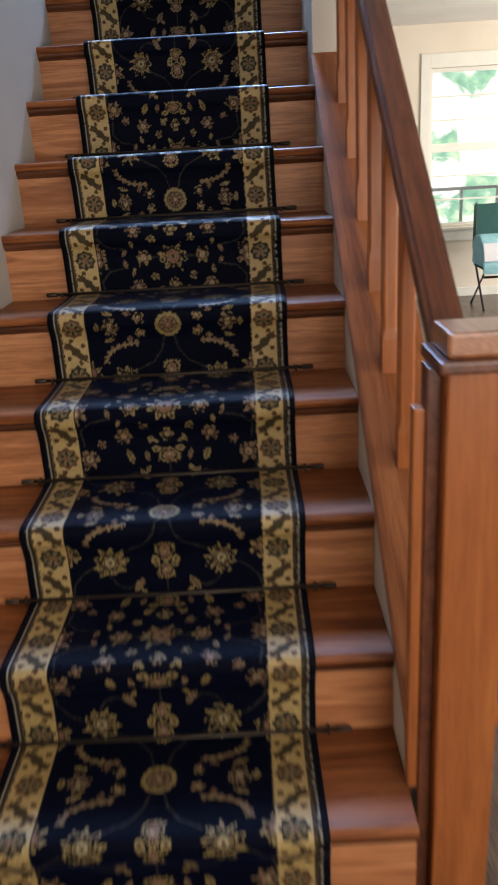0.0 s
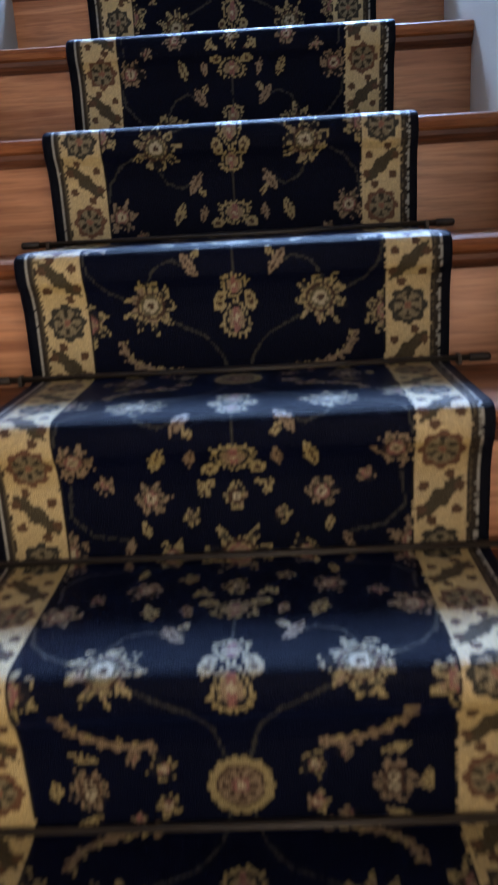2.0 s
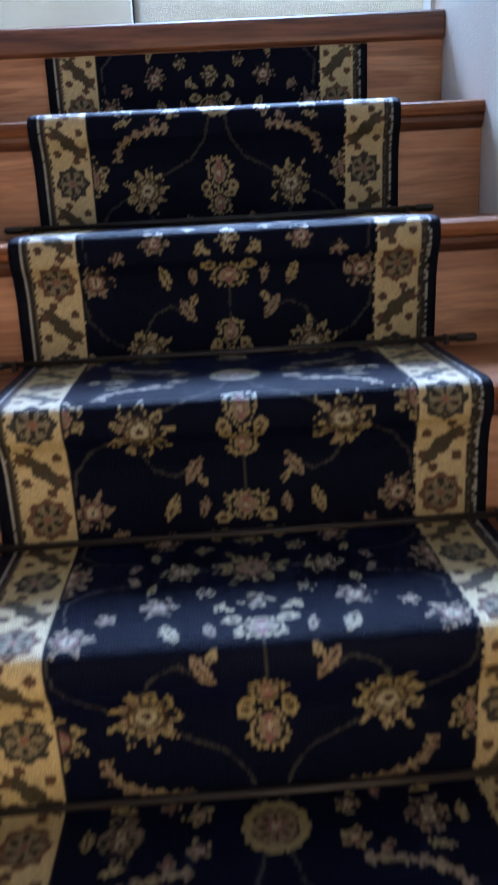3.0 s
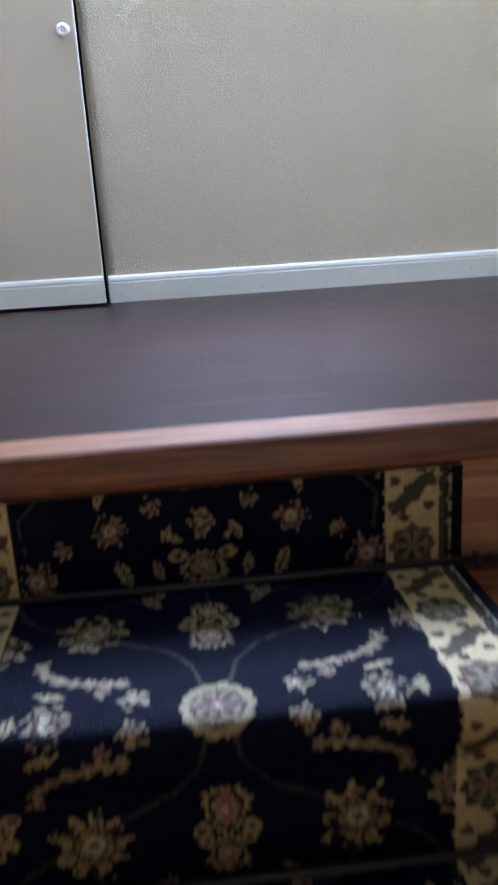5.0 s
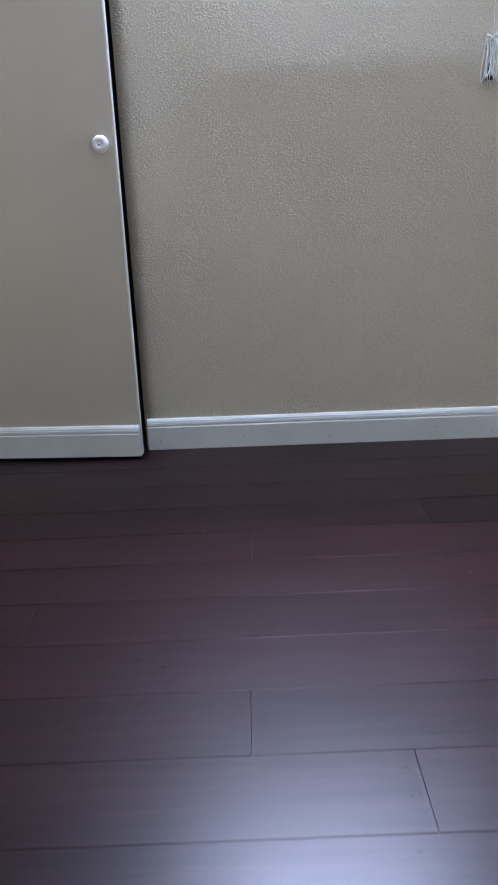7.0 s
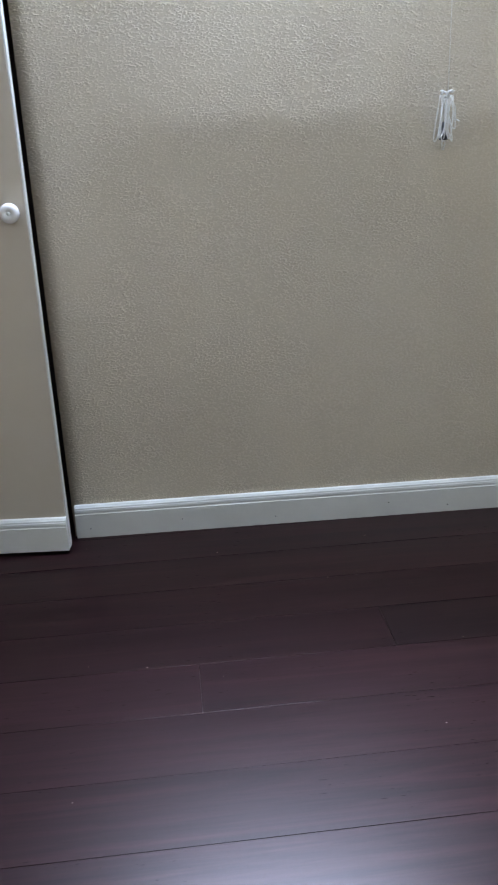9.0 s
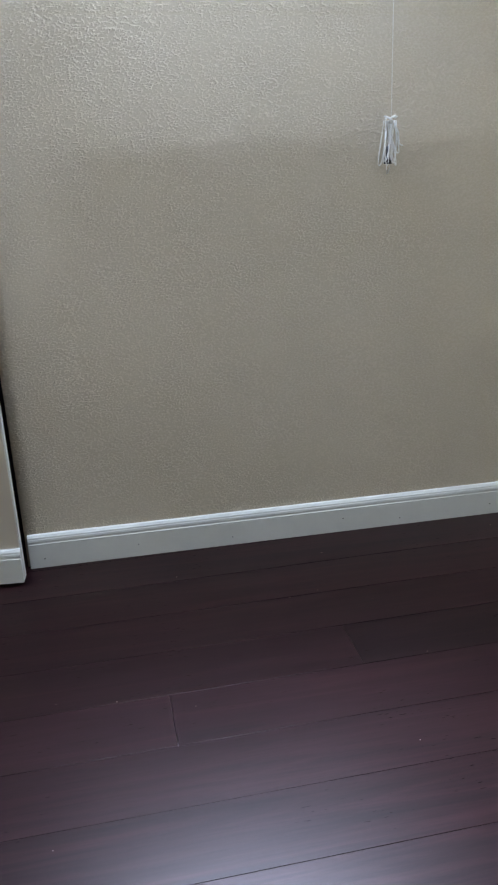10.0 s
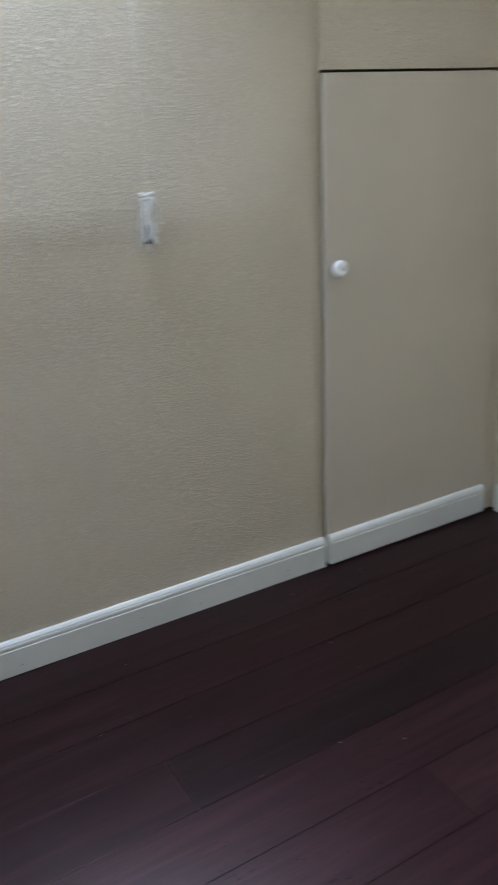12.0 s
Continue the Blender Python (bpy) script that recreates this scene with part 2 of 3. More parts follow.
def anchor(name, x, y, z, label, category, group="", kind=""):
    ob = new(name)
    ob.matrix_basis = Matrix.Translation((x, y, z))
    return tagged(ob, label, category, group, kind)


def box(x0, x1, y0, y1, z0, z1, bevel=0.0, bm=None, shear=False):
    bm = bm or bmesh.new()
    made = bmesh.ops.create_cube(bm, size=1)["verts"]
    for v in made:
        v.co = Vector((x0 + (v.co.x + 0.5) * (x1 - x0), y0 + (v.co.y + 0.5) * (y1 - y0), z0 + (v.co.z + 0.5) * (z1 - z0)))
        if shear:
            v.co.y += WSHEAR * v.co.x
    if bevel:
        edges = list({e for v in made for e in v.link_edges})
        bmesh.ops.bevel(bm, geom=edges, offset=bevel, segments=2, affect="EDGES", profile=0.6)
    return bm


def prism(profile, x0, x1, bm=None):
    """A closed (y, z) outline drawn along x."""
    bm = bm or bmesh.new()
    a = [bm.verts.new((x0, y, z)) for y, z in profile]
    b = [bm.verts.new((x1, y, z)) for y, z in profile]
    bm.faces.new(a[::-1])
    bm.faces.new(b)
    for i in range(len(profile)):
        j = (i + 1) % len(profile)
        bm.faces.new((a[i], a[j], b[j], b[i]))
    bmesh.ops.recalc_face_normals(bm, faces=bm.faces)
    return bm


def lathe(profile, axis_m, seg=20, bm=None):
    """(radius, height) outline turned round z, then moved by axis_m."""
    bm = bm or bmesh.new()
    rings = []
    for r, h in profile:
        rings.append([bm.verts.new(axis_m @ Vector((r * math.cos(2 * math.pi * i / seg), r * math.sin(2 * math.pi * i / seg), h))) for i in range(seg)])
    for a, b in zip(rings, rings[1:]):
        for i in range(seg):
            f = bm.faces.new((a[i], a[(i + 1) % seg], b[(i + 1) % seg], b[i]))
            f.smooth = True
    bm.faces.new(rings[0][::-1])
    bm.faces.new(rings[-1])
    bmesh.ops.recalc_face_normals(bm, faces=bm.faces)
    return bm


def tube(points, radius, seg=6, bm=None):
    bm = bm or bmesh.new()
    rings = []
    for i, p in enumerate(points):
        t = (Vector(points[min(i + 1, len(points) - 1)]) - Vector(points[max(i - 1, 0)])).normalized()
        u = t.orthogonal().normalized()
        if rings and abs(t.z) < 0.999:
            u = t.cross(Vector((0.3, 1, 0.2))).normalized()
        w = t.cross(u)
        rings.append([bm.verts.new(Vector(p) + radius * (math.cos(2 * math.pi * k / seg) * u + math.sin(2 * math.pi * k / seg) * w)) for k in range(seg)])
    for a, b in zip(rings, rings[1:]):
        for k in range(seg):
            bm.faces.new((a[k], a[(k + 1) % seg], b[(k + 1) % seg], b[k])).smooth = True
    bm.faces.new(rings[0][::-1])
    bm.faces.new(rings[-1])
    bmesh.ops.recalc_face_normals(bm, faces=bm.faces)
    return bm


def structure(name, bm, mat, label, category):
    return tagged(mesh_object(name, bm, mat), label, category, kind="structure")


# ---- the shell ----
structure("floor_lower", box(XL - 0.1, 4.6, -2.0, 7.45, -0.12, 0), LOW_FLOOR, "brown wooden floor of the lower room", "floor")
structure("wall_stair_left", box(XL - 0.12, XL, -2.0, 3.46, 0, CEIL), WALL_LEFT, "grey painted wall beside the stairs, darkened for the dim stairwell", "wall")
structure("wall_entry_left", box(XL - 0.12, 0.4, -2.0, -1.88, 0, LOWC), WALL_CREAM, "cream wall behind the stairs", "wall")
structure("wall_entry_right", box(2.2, 4.6, -2.0, -1.88, 0, LOWC), WALL_CREAM, "cream wall behind the stairs", "wall")
structure("wall_entry_top", box(0.4, 2.2, -2.0, -1.88, 2.3, LOWC), WALL_CREAM, "cream wall over the entry opening", "wall")
bm = box(4.6, 4.72, -2.0, -0.55, 0, LOWC)
box(4.6, 4.72, 1.15, 4.3, 0, LOWC, bm=bm)
box(4.6, 4.72, 5.9, 7.45, 0, LOWC, bm=bm)
box(4.6, 4.72, 4.3, 5.9, 0, 0.65, bm=bm)
box(4.6, 4.72, 4.3, 5.9, 2.2, LOWC, bm=bm)
box(4.6, 4.72, -0.55, 1.15, 0, 0.75, bm=bm)
box(4.6, 4.72, -0.55, 1.15, 2.15, LOWC, bm=bm)
structure("wall_east", bm, WALL_CREAM, "unseen cream wall of the lower room with two openings, the far one added for light", "wall")

# far wall of the lower room with its window opening
WX0, WX1, WZ0, WZ1, WYF = 1.985, 2.985, 0.69, 2.078, 7.347
bm = box(XR + 0.08, WX0, WYF, WYF + 0.12, 0, LOWC)
box(WX1, 4.6, WYF, WYF + 0.12, 0, LOWC, bm=bm)
box(WX0, WX1, WYF, WYF + 0.12, 0, WZ0, bm=bm)
box(WX0, WX1, WYF, WYF + 0.12, WZ1, LOWC, bm=bm)
structure("wall_far", bm, WALL_CREAM, "cream wall of the lower room around a window", "wall")
structure("baseboard_far", box(XR + 0.08, 4.6, WYF - 0.015, WYF, 0, 0.085, 0.003), WHITE, "white painted baseboard in the lower room", "baseboard")

# lower ceiling with the stair opening
bm = box(XR + 0.08, 4.6, -2.0, 7.45, LOWC, LOWC + 0.1)
box(XL, XR + 0.08, -2.0, 0.85, LOWC, LOWC + 0.1, bm=bm)
structure("ceiling_lower", bm, CEILING, "white ceiling of the lower room", "ceiling")

# wall over and beside the upper part of the flight
WEND = 2.258
CAPC = 0.055
bm = box(XR, XR + 0.08, WEND, 3.5, 0.0, CEIL)
box(XR, XR + 0.08, 0.85, WEND, LOWC, CEIL, bm=bm)
structure("wall_stair_right", bm, WALL_STAIR, "off-white painted wall ending over the wooden sill", "wall")
structure("corner_trim", box(XR - 0.008, XR + 0.088, 3.5, 3.56, LAND, CEIL - 0.4, 0.003), WHITE, "white corner trim at the wall end", "trim")
# unseen header, kept dark so less roof light bounces onto the upper risers
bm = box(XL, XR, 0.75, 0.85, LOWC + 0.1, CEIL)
structure("wall_header", bm, WALL_BOUNCE_CUT, "unseen wall over the stair opening, darkened to cut bounced light", "wall")
# knee wall under the sloping sill
structure("wall_knee", prism([(0.64, 0), (WEND, 0), (WEND, SLOPE * WEND + CAPC - 0.03), (0.64, SLOPE * 0.64 + CAPC - 0.03)], XR, XR + 0.1),
          WALL_STAIR, "off-white skirt wall under the wooden sill", "wall")
# cupboard interior coloured near black: the shade behind the door gaps
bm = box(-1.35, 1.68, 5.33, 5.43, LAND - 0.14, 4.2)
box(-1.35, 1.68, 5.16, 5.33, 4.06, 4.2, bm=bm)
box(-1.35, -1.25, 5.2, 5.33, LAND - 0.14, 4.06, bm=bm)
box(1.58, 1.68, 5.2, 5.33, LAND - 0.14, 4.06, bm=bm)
structure("wall_closet_back", bm, BLACK, "back of the eaves cupboard, blackened for the shade in the door gaps", "wall")

# upper room
UX0, UX1 = -1.25, 1.585
DX0, DX1 = -0.72, -0.204          # left cupboard opening
EX0, EX1 = 1.019, 1.54           # right cupboard opening
DTOP = 3.708
KNEE = 3.90
structure("wall_upper_left", box(UX0 - 0.1, UX0, 3.34, 5.2, LAND, CEIL), WALL_UP, "greige textured wall", "wall")
structure("wall_upper_right", box(UX1, UX1 + 0.1, 3.34, 5.2, LAND, CEIL), WALL_UP, "greige textured wall", "wall")
structure("wall_upper_back_left", box(UX0, XL - 0.12, 3.34, 3.46, LAND, CEIL), WALL_UP, "greige textured wall beside the stairs", "wall")
structure("wall_upper_back_right", box(XR + 0.08, UX1, 3.34, 3.46, LAND, CEIL), WALL_UP, "greige textured wall beside the stairs", "wall")


def end_wall():
    """Upstairs end wall with two cupboard openings; it bulges out by a few millimetres, shaped so to draw a shade edge.
    """
    bm = bmesh.new()
    for x0, x1, z0, z1 in ((UX0, DX0, LAND, KNEE), (DX0, DX1, DTOP, KNEE), (EX0, EX1, DTOP, KNEE), (EX1, UX1, LAND, KNEE)):
        box(x0, x1, WY, WY + 0.09, z0, z1, bm=bm, shear=True)
    nx, nz = 40, 60
    # height of the shade edge; the bulge added here turns the wall below darker
    shade_line = 3.466
    grid = []
    for j in range(nz + 1):
        z = LAND + (KNEE - LAND) * j / nz
        row = []
        for i in range(nx + 1):
            x = DX1 + (EX0 - DX1) * i / nx
            side = max(0.0, min(1.0, (x + 0.1) / 0.2))
            side = side * side * (3 - 2 * side)
            if z <= shade_line:
                down = (shade_line - z) / (shade_line - LAND)
                lean = 0.55 * (1 - down) + 0.45 * max(0.0, 1 - down / 0.28) ** 1.5
            else:
                lean = 1 - (z - shade_line) / (KNEE - shade_line)
            row.append(bm.verts.new((x, wall_y(x) - 0.013 * lean * side * min(1, (EX0 - x) / 0.1), z)))
        grid.append(row)
    back = [[bm.verts.new((x, wall_y(x) + 0.09, z)) for x in (DX1, EX0)] for z in (LAND, KNEE)]
    for j in range(nz):
        for i in range(nx):
            bm.faces.new((grid[j][i], grid[j][i + 1], grid[j + 1][i + 1], grid[j + 1][i])).smooth = True
    bm.faces.new((back[0][0], back[1][0], back[1][1], back[0][1]))
    bm.faces.new([grid[j][0] for j in range(nz + 1)] + [back[1][0], back[0][0]])
    bm.faces.new([back[0][1], back[1][1]] + [grid[j][nx] for j in range(nz, -1, -1)])
    bm.faces.new([back[0][0], back[0][1]] + [grid[0][i] for i in range(nx, -1, -1)])
    bm.faces.new([grid[nz][i] for i in range(nx + 1)] + [back[1][1], back[1][0]])
    return bm


structure("wall_north", end_wall(), WALL_UP, "greige wall with a sprayed knock-down texture", "wall")


def roof():
    """Sloping ceiling with the roof window's opening, and the flat ceiling over the stairs."""
    bm = bmesh.new()
    rise, run = CEIL - KNEE, 0.7
    y_low, y_high = WY + 0.03, WY + 0.03 - run

    def slab(x0, x1, a, b):
        ya, za, yb, zb = y_low - a * run, KNEE + a * rise, y_low - b * run, KNEE + b * rise
        prism([(ya, za), (yb, zb), (yb + 0.21, zb + 0.118), (ya + 0.21, za + 0.118)], x0, x1, bm)
    slab(UX0, -0.22, 0, 1)
    slab(0.64, UX1, 0, 1)
    slab(-0.22, 0.64, 0, 0.02)
    slab(-0.22, 0.64, 0.82, 1)
    box(UX0 - 0.1, UX1 + 0.1, 0.75, y_high, CEIL, CEIL + 0.1, bm=bm)
    return bm


structure("ceiling_upper", roof(), CEILING, "white sloping ceiling with a roof window opening", "ceiling")
structure("floor_landing", box(UX0, UX1, EDGE + 0.03, 5.33, LAND - 0.14, LAND - 0.017), BLACK, "dark subfloor of the landing", "floor")


def baseboard_bm(x0, x1, y, z0, h, thick, shear=True):
    """Board with two small beads along its top, facing -y."""
    prof = [(0, 0), (-thick, 0), (-thick, h * 0.735), (-thick * 0.9, h * 0.75), (-thick * 0.9, h * 0.785), (-thick * 0.94, h * 0.81), (-thick * 0.9, h * 0.87), (-thick * 0.84, h * 0.885),
            (-thick * 0.78, h * 0.93), (-thick * 0.5, h * 0.985), (-thick * 0.25, h), (0, h)]
    bm = prism([(y + a, z0 + b) for a, b in prof], x0, x1)
    if shear:
        for v in bm.verts:
            v.co.y += WSHEAR * v.co.x
    return bm


base_north = structure("baseboard_north", baseboard_bm(DX1 + 0.006, EX0 - 0.004, WY, LAND, 0.079, 0.013), WHITE, "white painted baseboard with a beaded top edge", "baseboard")
for x, up in ((-0.165, 0.022), (0.045, 0.030), (0.262, 0.020), (0.53, 0.034), (0.672, 0.018), (0.905, 0.027)):
    part("nail", lathe([(0.0016, -0.0006), (0.0014, 0.0003), (0.0005, 0.0004)], pose(x, wall_y(x) - 0.0131, LAND + up, 90, 0, 0), 8), BLACK, base_north)
structure("baseboard_east", box(UX1 - 0.013, UX1, 3.48, 4.975, LAND, LAND + 0.079, 0.003), WHITE, "white painted baseboard", "baseboard")
structure("baseboard_west", box(UX0, UX0 + 0.013, 3.48, 4.985, LAND, LAND + 0.079, 0.003), WHITE, "white painted baseboard", "baseboard")


# ---- cupboard doors ----
def knob_bm(m):
    return lathe([(0.007, 0.0), (0.008, 0.010), (0.0165, 0.013), (0.019, 0.018), (0.0185, 0.024), (0.014, 0.029), (0.005, 0.030), (0.005, 0.0285), (0.0015, 0.0285)], m, 24)


def cupboard_door(name, label, width, height, knob_in, knob_up, m):
    """Flush door built from its hinge at the origin along +x; the face looks to -y."""
    thing = anchor(name, 0, 0, 0, label, "door", kind="structure")
    part("panel", box(0, width, -0.001, 0.019, 0.0, height, 0.0018), DOOR_PAINT, thing)
    part("edge_strip", box(width + 0.0005, width + 0.0025, 0.0, 0.018, 0.0, height), WHITE, thing, "white painted door edge")
    part("baseboard_strip", baseboard_bm(0.002, width + 0.002, -0.001, 0.0, 0.077, 0.013, False), WHITE, thing, "white beaded strip along the door's foot")
    turn = pose(knob_in, -0.001, knob_up, 90, 0, 0)
    part("knob", knob_bm(turn), PORCELAIN, thing, "round white knob")
    part("knob_screw", lathe([(0.004, 0.0285), (0.0035, 0.0305), (0.001, 0.031)], turn, 12), WHITE, thing)
    thing.matrix_basis = m
    return thing


ajar = math.degrees(math.atan2(4.976 - 4.955, 0.267))
width_l = 0.51
hx, hy = -0.209 - width_l * math.cos(radians(ajar)), 4.955 + width_l * math.sin(radians(ajar))
cupboard_door("door_1", "low greige cupboard door standing slightly ajar", width_l, 1.105, width_l - 0.026, 0.72, pose(hx, hy, LAND + 0.009, 0, 0, -ajar))
# the second door hangs on its far side: turned copy with the knob by its near edge
door2 = anchor("door_2", 0, 0, 0, "low greige cupboard door set flush in the wall", "door", kind="structure")
dw = EX1 - EX0 - 0.008
part("panel", box(0, dw, -0.001, 0.019, 0, 1.105, 0.0018), DOOR_PAINT, door2)
part("baseboard_strip", baseboard_bm(0.0, dw, -0.001, 0.0, 0.077, 0.013, False), WHITE, door2, "white beaded strip along the door's foot")
turn = pose(0.024, -0.001, 0.722, 90, 0, 0)
part("knob", knob_bm(turn), PORCELAIN, door2, "round white knob")
part("knob_screw", lathe([(0.004, 0.0285), (0.0035, 0.0305), (0.001, 0.031)], turn, 12), WHITE, door2)
door2.matrix_basis = pose(EX0 + 0.005, wall_y(EX0) - 0.007, LAND + 0.007, 0, 0, -0.7)


# ---- pull cord with its bundle ----
def pull_cord():
    x, y, zb, zt = 0.620, wall_y(0.62) - 0.026, 3.420, 3.508
    thing = anchor("pull_cord", x, y, zb, "white cord tied in a looped bundle hanging by the wall", "cord")
    part("string", tube([(x + 0.002, y, zt - 0.004), (x + 0.001, y, zt + 0.2), (x + 0.0, y - 0.0005, 3.905)], 0.00055), CORD, thing)
    rng = random.Random(5)
    # long loops that splay out from the knot, some crossing one another
    for i in range(8):
        foot = -0.021 + 0.039 * i / 7 + rng.uniform(-0.003, 0.003)
        head = -0.010 + 0.019 * ((i * 3) % 8) / 7
        drop = rng.uniform(0.062, 0.082) if i % 3 else 0.085
        w = rng.uniform(0.003, 0.0065)
        depth = rng.uniform(-0.009, 0.006)
        pts = []
        for k in range(19):
            a = k / 18
            down = math.sin(math.pi * a) ** 0.62
            side = -math.cos(math.pi * a) * w * (0.6 + 0.6 * down)
            pts.append((x + head + (foot - head) * down ** 1.3 + side, y + depth * down, zt - 0.008 - down * drop))
        part("loop", tube(pts, 0.00115), CORD, thing)
    pts = [(x - 0.013 + 0.022 * k / 12 + 0.004 * math.sin(1.9 * k), y - 0.005 + 0.004 * math.sin(k), zt - 0.006 + 0.006 * math.sin(k * 0.75)) for k in range(13)]
    part("knot", tube(pts, 0.0021), CORD, thing)
    part("loose_end", tube([(x + 0.008, y - 0.004, zt - 0.012), (x + 0.015, y - 0.007, zt - 0.03), (x + 0.017, y - 0.007, zt - 0.052), (x + 0.025, y - 0.007, zt - 0.056)], 0.0016), CORD, thing)
    part("pull_cap", lathe([(0.0085, 0.0), (0.0075, 0.006), (0.005, 0.02), (0.003, 0.034)], pose(x - 0.003, y + 0.002, zb - 0.002), 14), BLACK_PLASTIC, thing, "black plastic pull cap")
    for dx in (-0.002, 0.002):
        part("cord_end", tube([(x - 0.003 + dx, y, zb), (x - 0.003 + dx * 1.6, y, zb - 0.010), (x - 0.004 + dx * 0.5, y, zb - 0.021)], 0.0011), CORD, thing)


pull_cord()


# ---- lower window ----
def lower_window():
    w = anchor("window_1", (WX0 + WX1) / 2, WYF, WZ0, "white painted sash window with small panes, daylight behind", "window", kind="structure")
    y0, y1 = WYF - 0.018, WYF
    part("casing", box(WX0 - 0.09, WX0, y0, y1, WZ0 - 0.02, WZ1 + 0.12, 0.003), WHITE, w)
    part("casing", box(WX1, WX1 + 0.09, y0, y1, WZ0 - 0.02, WZ1 + 0.12, 0.003), WHITE, w)
    part("casing", box(WX0, WX1, y0, y1, WZ1, WZ1 + 0.12, 0.003), WHITE, w)
    part("sill", box(WX0 - 0.11, WX1 + 0.11, y0 - 0.03, WYF + 0.06, WZ0 - 0.045, WZ0 - 0.02, 0.004), WHITE, w)
    part("apron", box(WX0 - 0.08, WX1 + 0.08, y0, y1, WZ0 - 0.15, WZ0 - 0.046, 0.003), WHITE, w)
    mid = 1.391
    for lo, hi, yy in ((WZ0 - 0.02, mid, WYF + 0.03), (mid, WZ1, WYF + 0.065)):
        f = box(WX0, WX0 + 0.035, yy, yy + 0.03, lo, hi)
        box(WX1 - 0.035, WX1, yy, yy + 0.03, lo, hi, bm=f)
        box(WX0 + 0.035, WX1 - 0.035, yy, yy + 0.03, lo, lo + 0.04, bm=f)
        box(WX0 + 0.035, WX1 - 0.035, yy, yy + 0.03, hi - 0.035, hi, bm=f)
        part("sash", f, WHITE, w)
        for i in (1, 2):
            z = lo + 0.04 + (hi - lo - 0.075) * i / 3
            part("muntin", box(WX0 + 0.035, WX1 - 0.035, yy + 0.004, yy + 0.022, z - 0.008, z + 0.008, 0.002), WHITE, w)
        pane = part("pane", box(WX0 + 0.03, WX1 - 0.03, yy + 0.012, yy + 0.015, lo + 0.03, hi - 0.03), GLASS, w)
        pane.visible_shadow = False


lower_window()
structure("backdrop_garden", box(-3, 9, 11.0, 11.05, -1.5, 5.5), GARDEN, "bright garden greenery and sky beyond the window", "backdrop")



# ---- balcony rail outside the lower window ----
def balcony_rail():
    y = WYF + 1.3
    rail = anchor("balcony_railing", 2.6, y, -0.12, "grey metal balcony railing outside the window", "railing")
    part("top_rail", box(0.6, 5.2, y - 0.02, y + 0.02, 0.93, 0.965, 0.004), GREY_METAL, rail)
    part("lower_rail", box(0.6, 5.2, y - 0.012, y + 0.012, 0.06, 0.085, 0.003), GREY_METAL, rail)
    for i in range(12):
        x = 0.64 + 0.4 * i
        part("post", box(x - 0.016, x + 0.016, y - 0.016, y + 0.016, -0.12, 0.93, 0.003), GREY_METAL, rail)


balcony_rail()
structure("ground_balcony", box(-3, 9, WYF + 0.121, WYF + 1.6, -0.24, -0.12), GREY_METAL, "grey balcony deck outside the window", "ground")


# ---- folding chair in the lower room ----
def folding_chair():
    x, y = 2.44, 6.80
    c = anchor("folding_chair", x, y, 0, "dark teal folding chair with a pale blue cloth over it", "chair")
    part("backrest", box(x - 0.13, x + 0.36, y + 0.10, y + 0.13, 0.50, 0.905, 0.012), TEAL, c)
    part("seat", box(x - 0.12, x + 0.36, y - 0.26, y + 0.10, 0.36, 0.385, 0.010), TEAL, c)
    # cloth hanging over the seat and the side, thicker in its folds
    fall = [(y - 0.275, 0.33), (y - 0.285, 0.40), (y - 0.262, 0.50), (y - 0.215, 0.585), (y - 0.13, 0.64), (y - 0.03, 0.655), (y + 0.06, 0.63), (y + 0.092, 0.57),
            (y + 0.094, 0.389), (y - 0.262, 0.389), (y - 0.266, 0.33)]
    bm = prism(fall, x - 0.135, x + 0.055)
    bmesh.ops.bevel(bm, geom=list(bm.edges), offset=0.008, segments=3, affect="EDGES")
    cloth = part("cloth", bm, AQUA, c, "pale blue folded cloth")
    strip = [(y - 0.287, 0.44), (y - 0.265, 0.505), (y - 0.218, 0.59), (y - 0.214, 0.585), (y - 0.258, 0.50), (y - 0.280, 0.44)]
    part("stripe", prism([(py - 0.003, pz + 0.003) for py, pz in strip], x - 0.128, x + 0.048), GREY_METAL, cloth, "grey band woven into the cloth")
    for dx in (-0.11, 0.34):
        part("leg", tube([(x + dx, y + 0.11, 0.92), (x + dx, y + 0.08, 0.4), (x + dx, y - 0.27, 0.0)], 0.010, 8), BLACK_PLASTIC, c)
        part("leg", tube([(x + dx, y - 0.27, 0.37), (x + dx, y + 0.16, 0.0)], 0.010, 8), BLACK_PLASTIC, c)
    part("crossbar", tube([(x - 0.12, y - 0.25, 0.30), (x + 0.35, y - 0.25, 0.30)], 0.012, 8), BLACK_PLASTIC, c)


folding_chair()


# ---- railing ----
def on_slope(y, c):
    return SLOPE * y + c


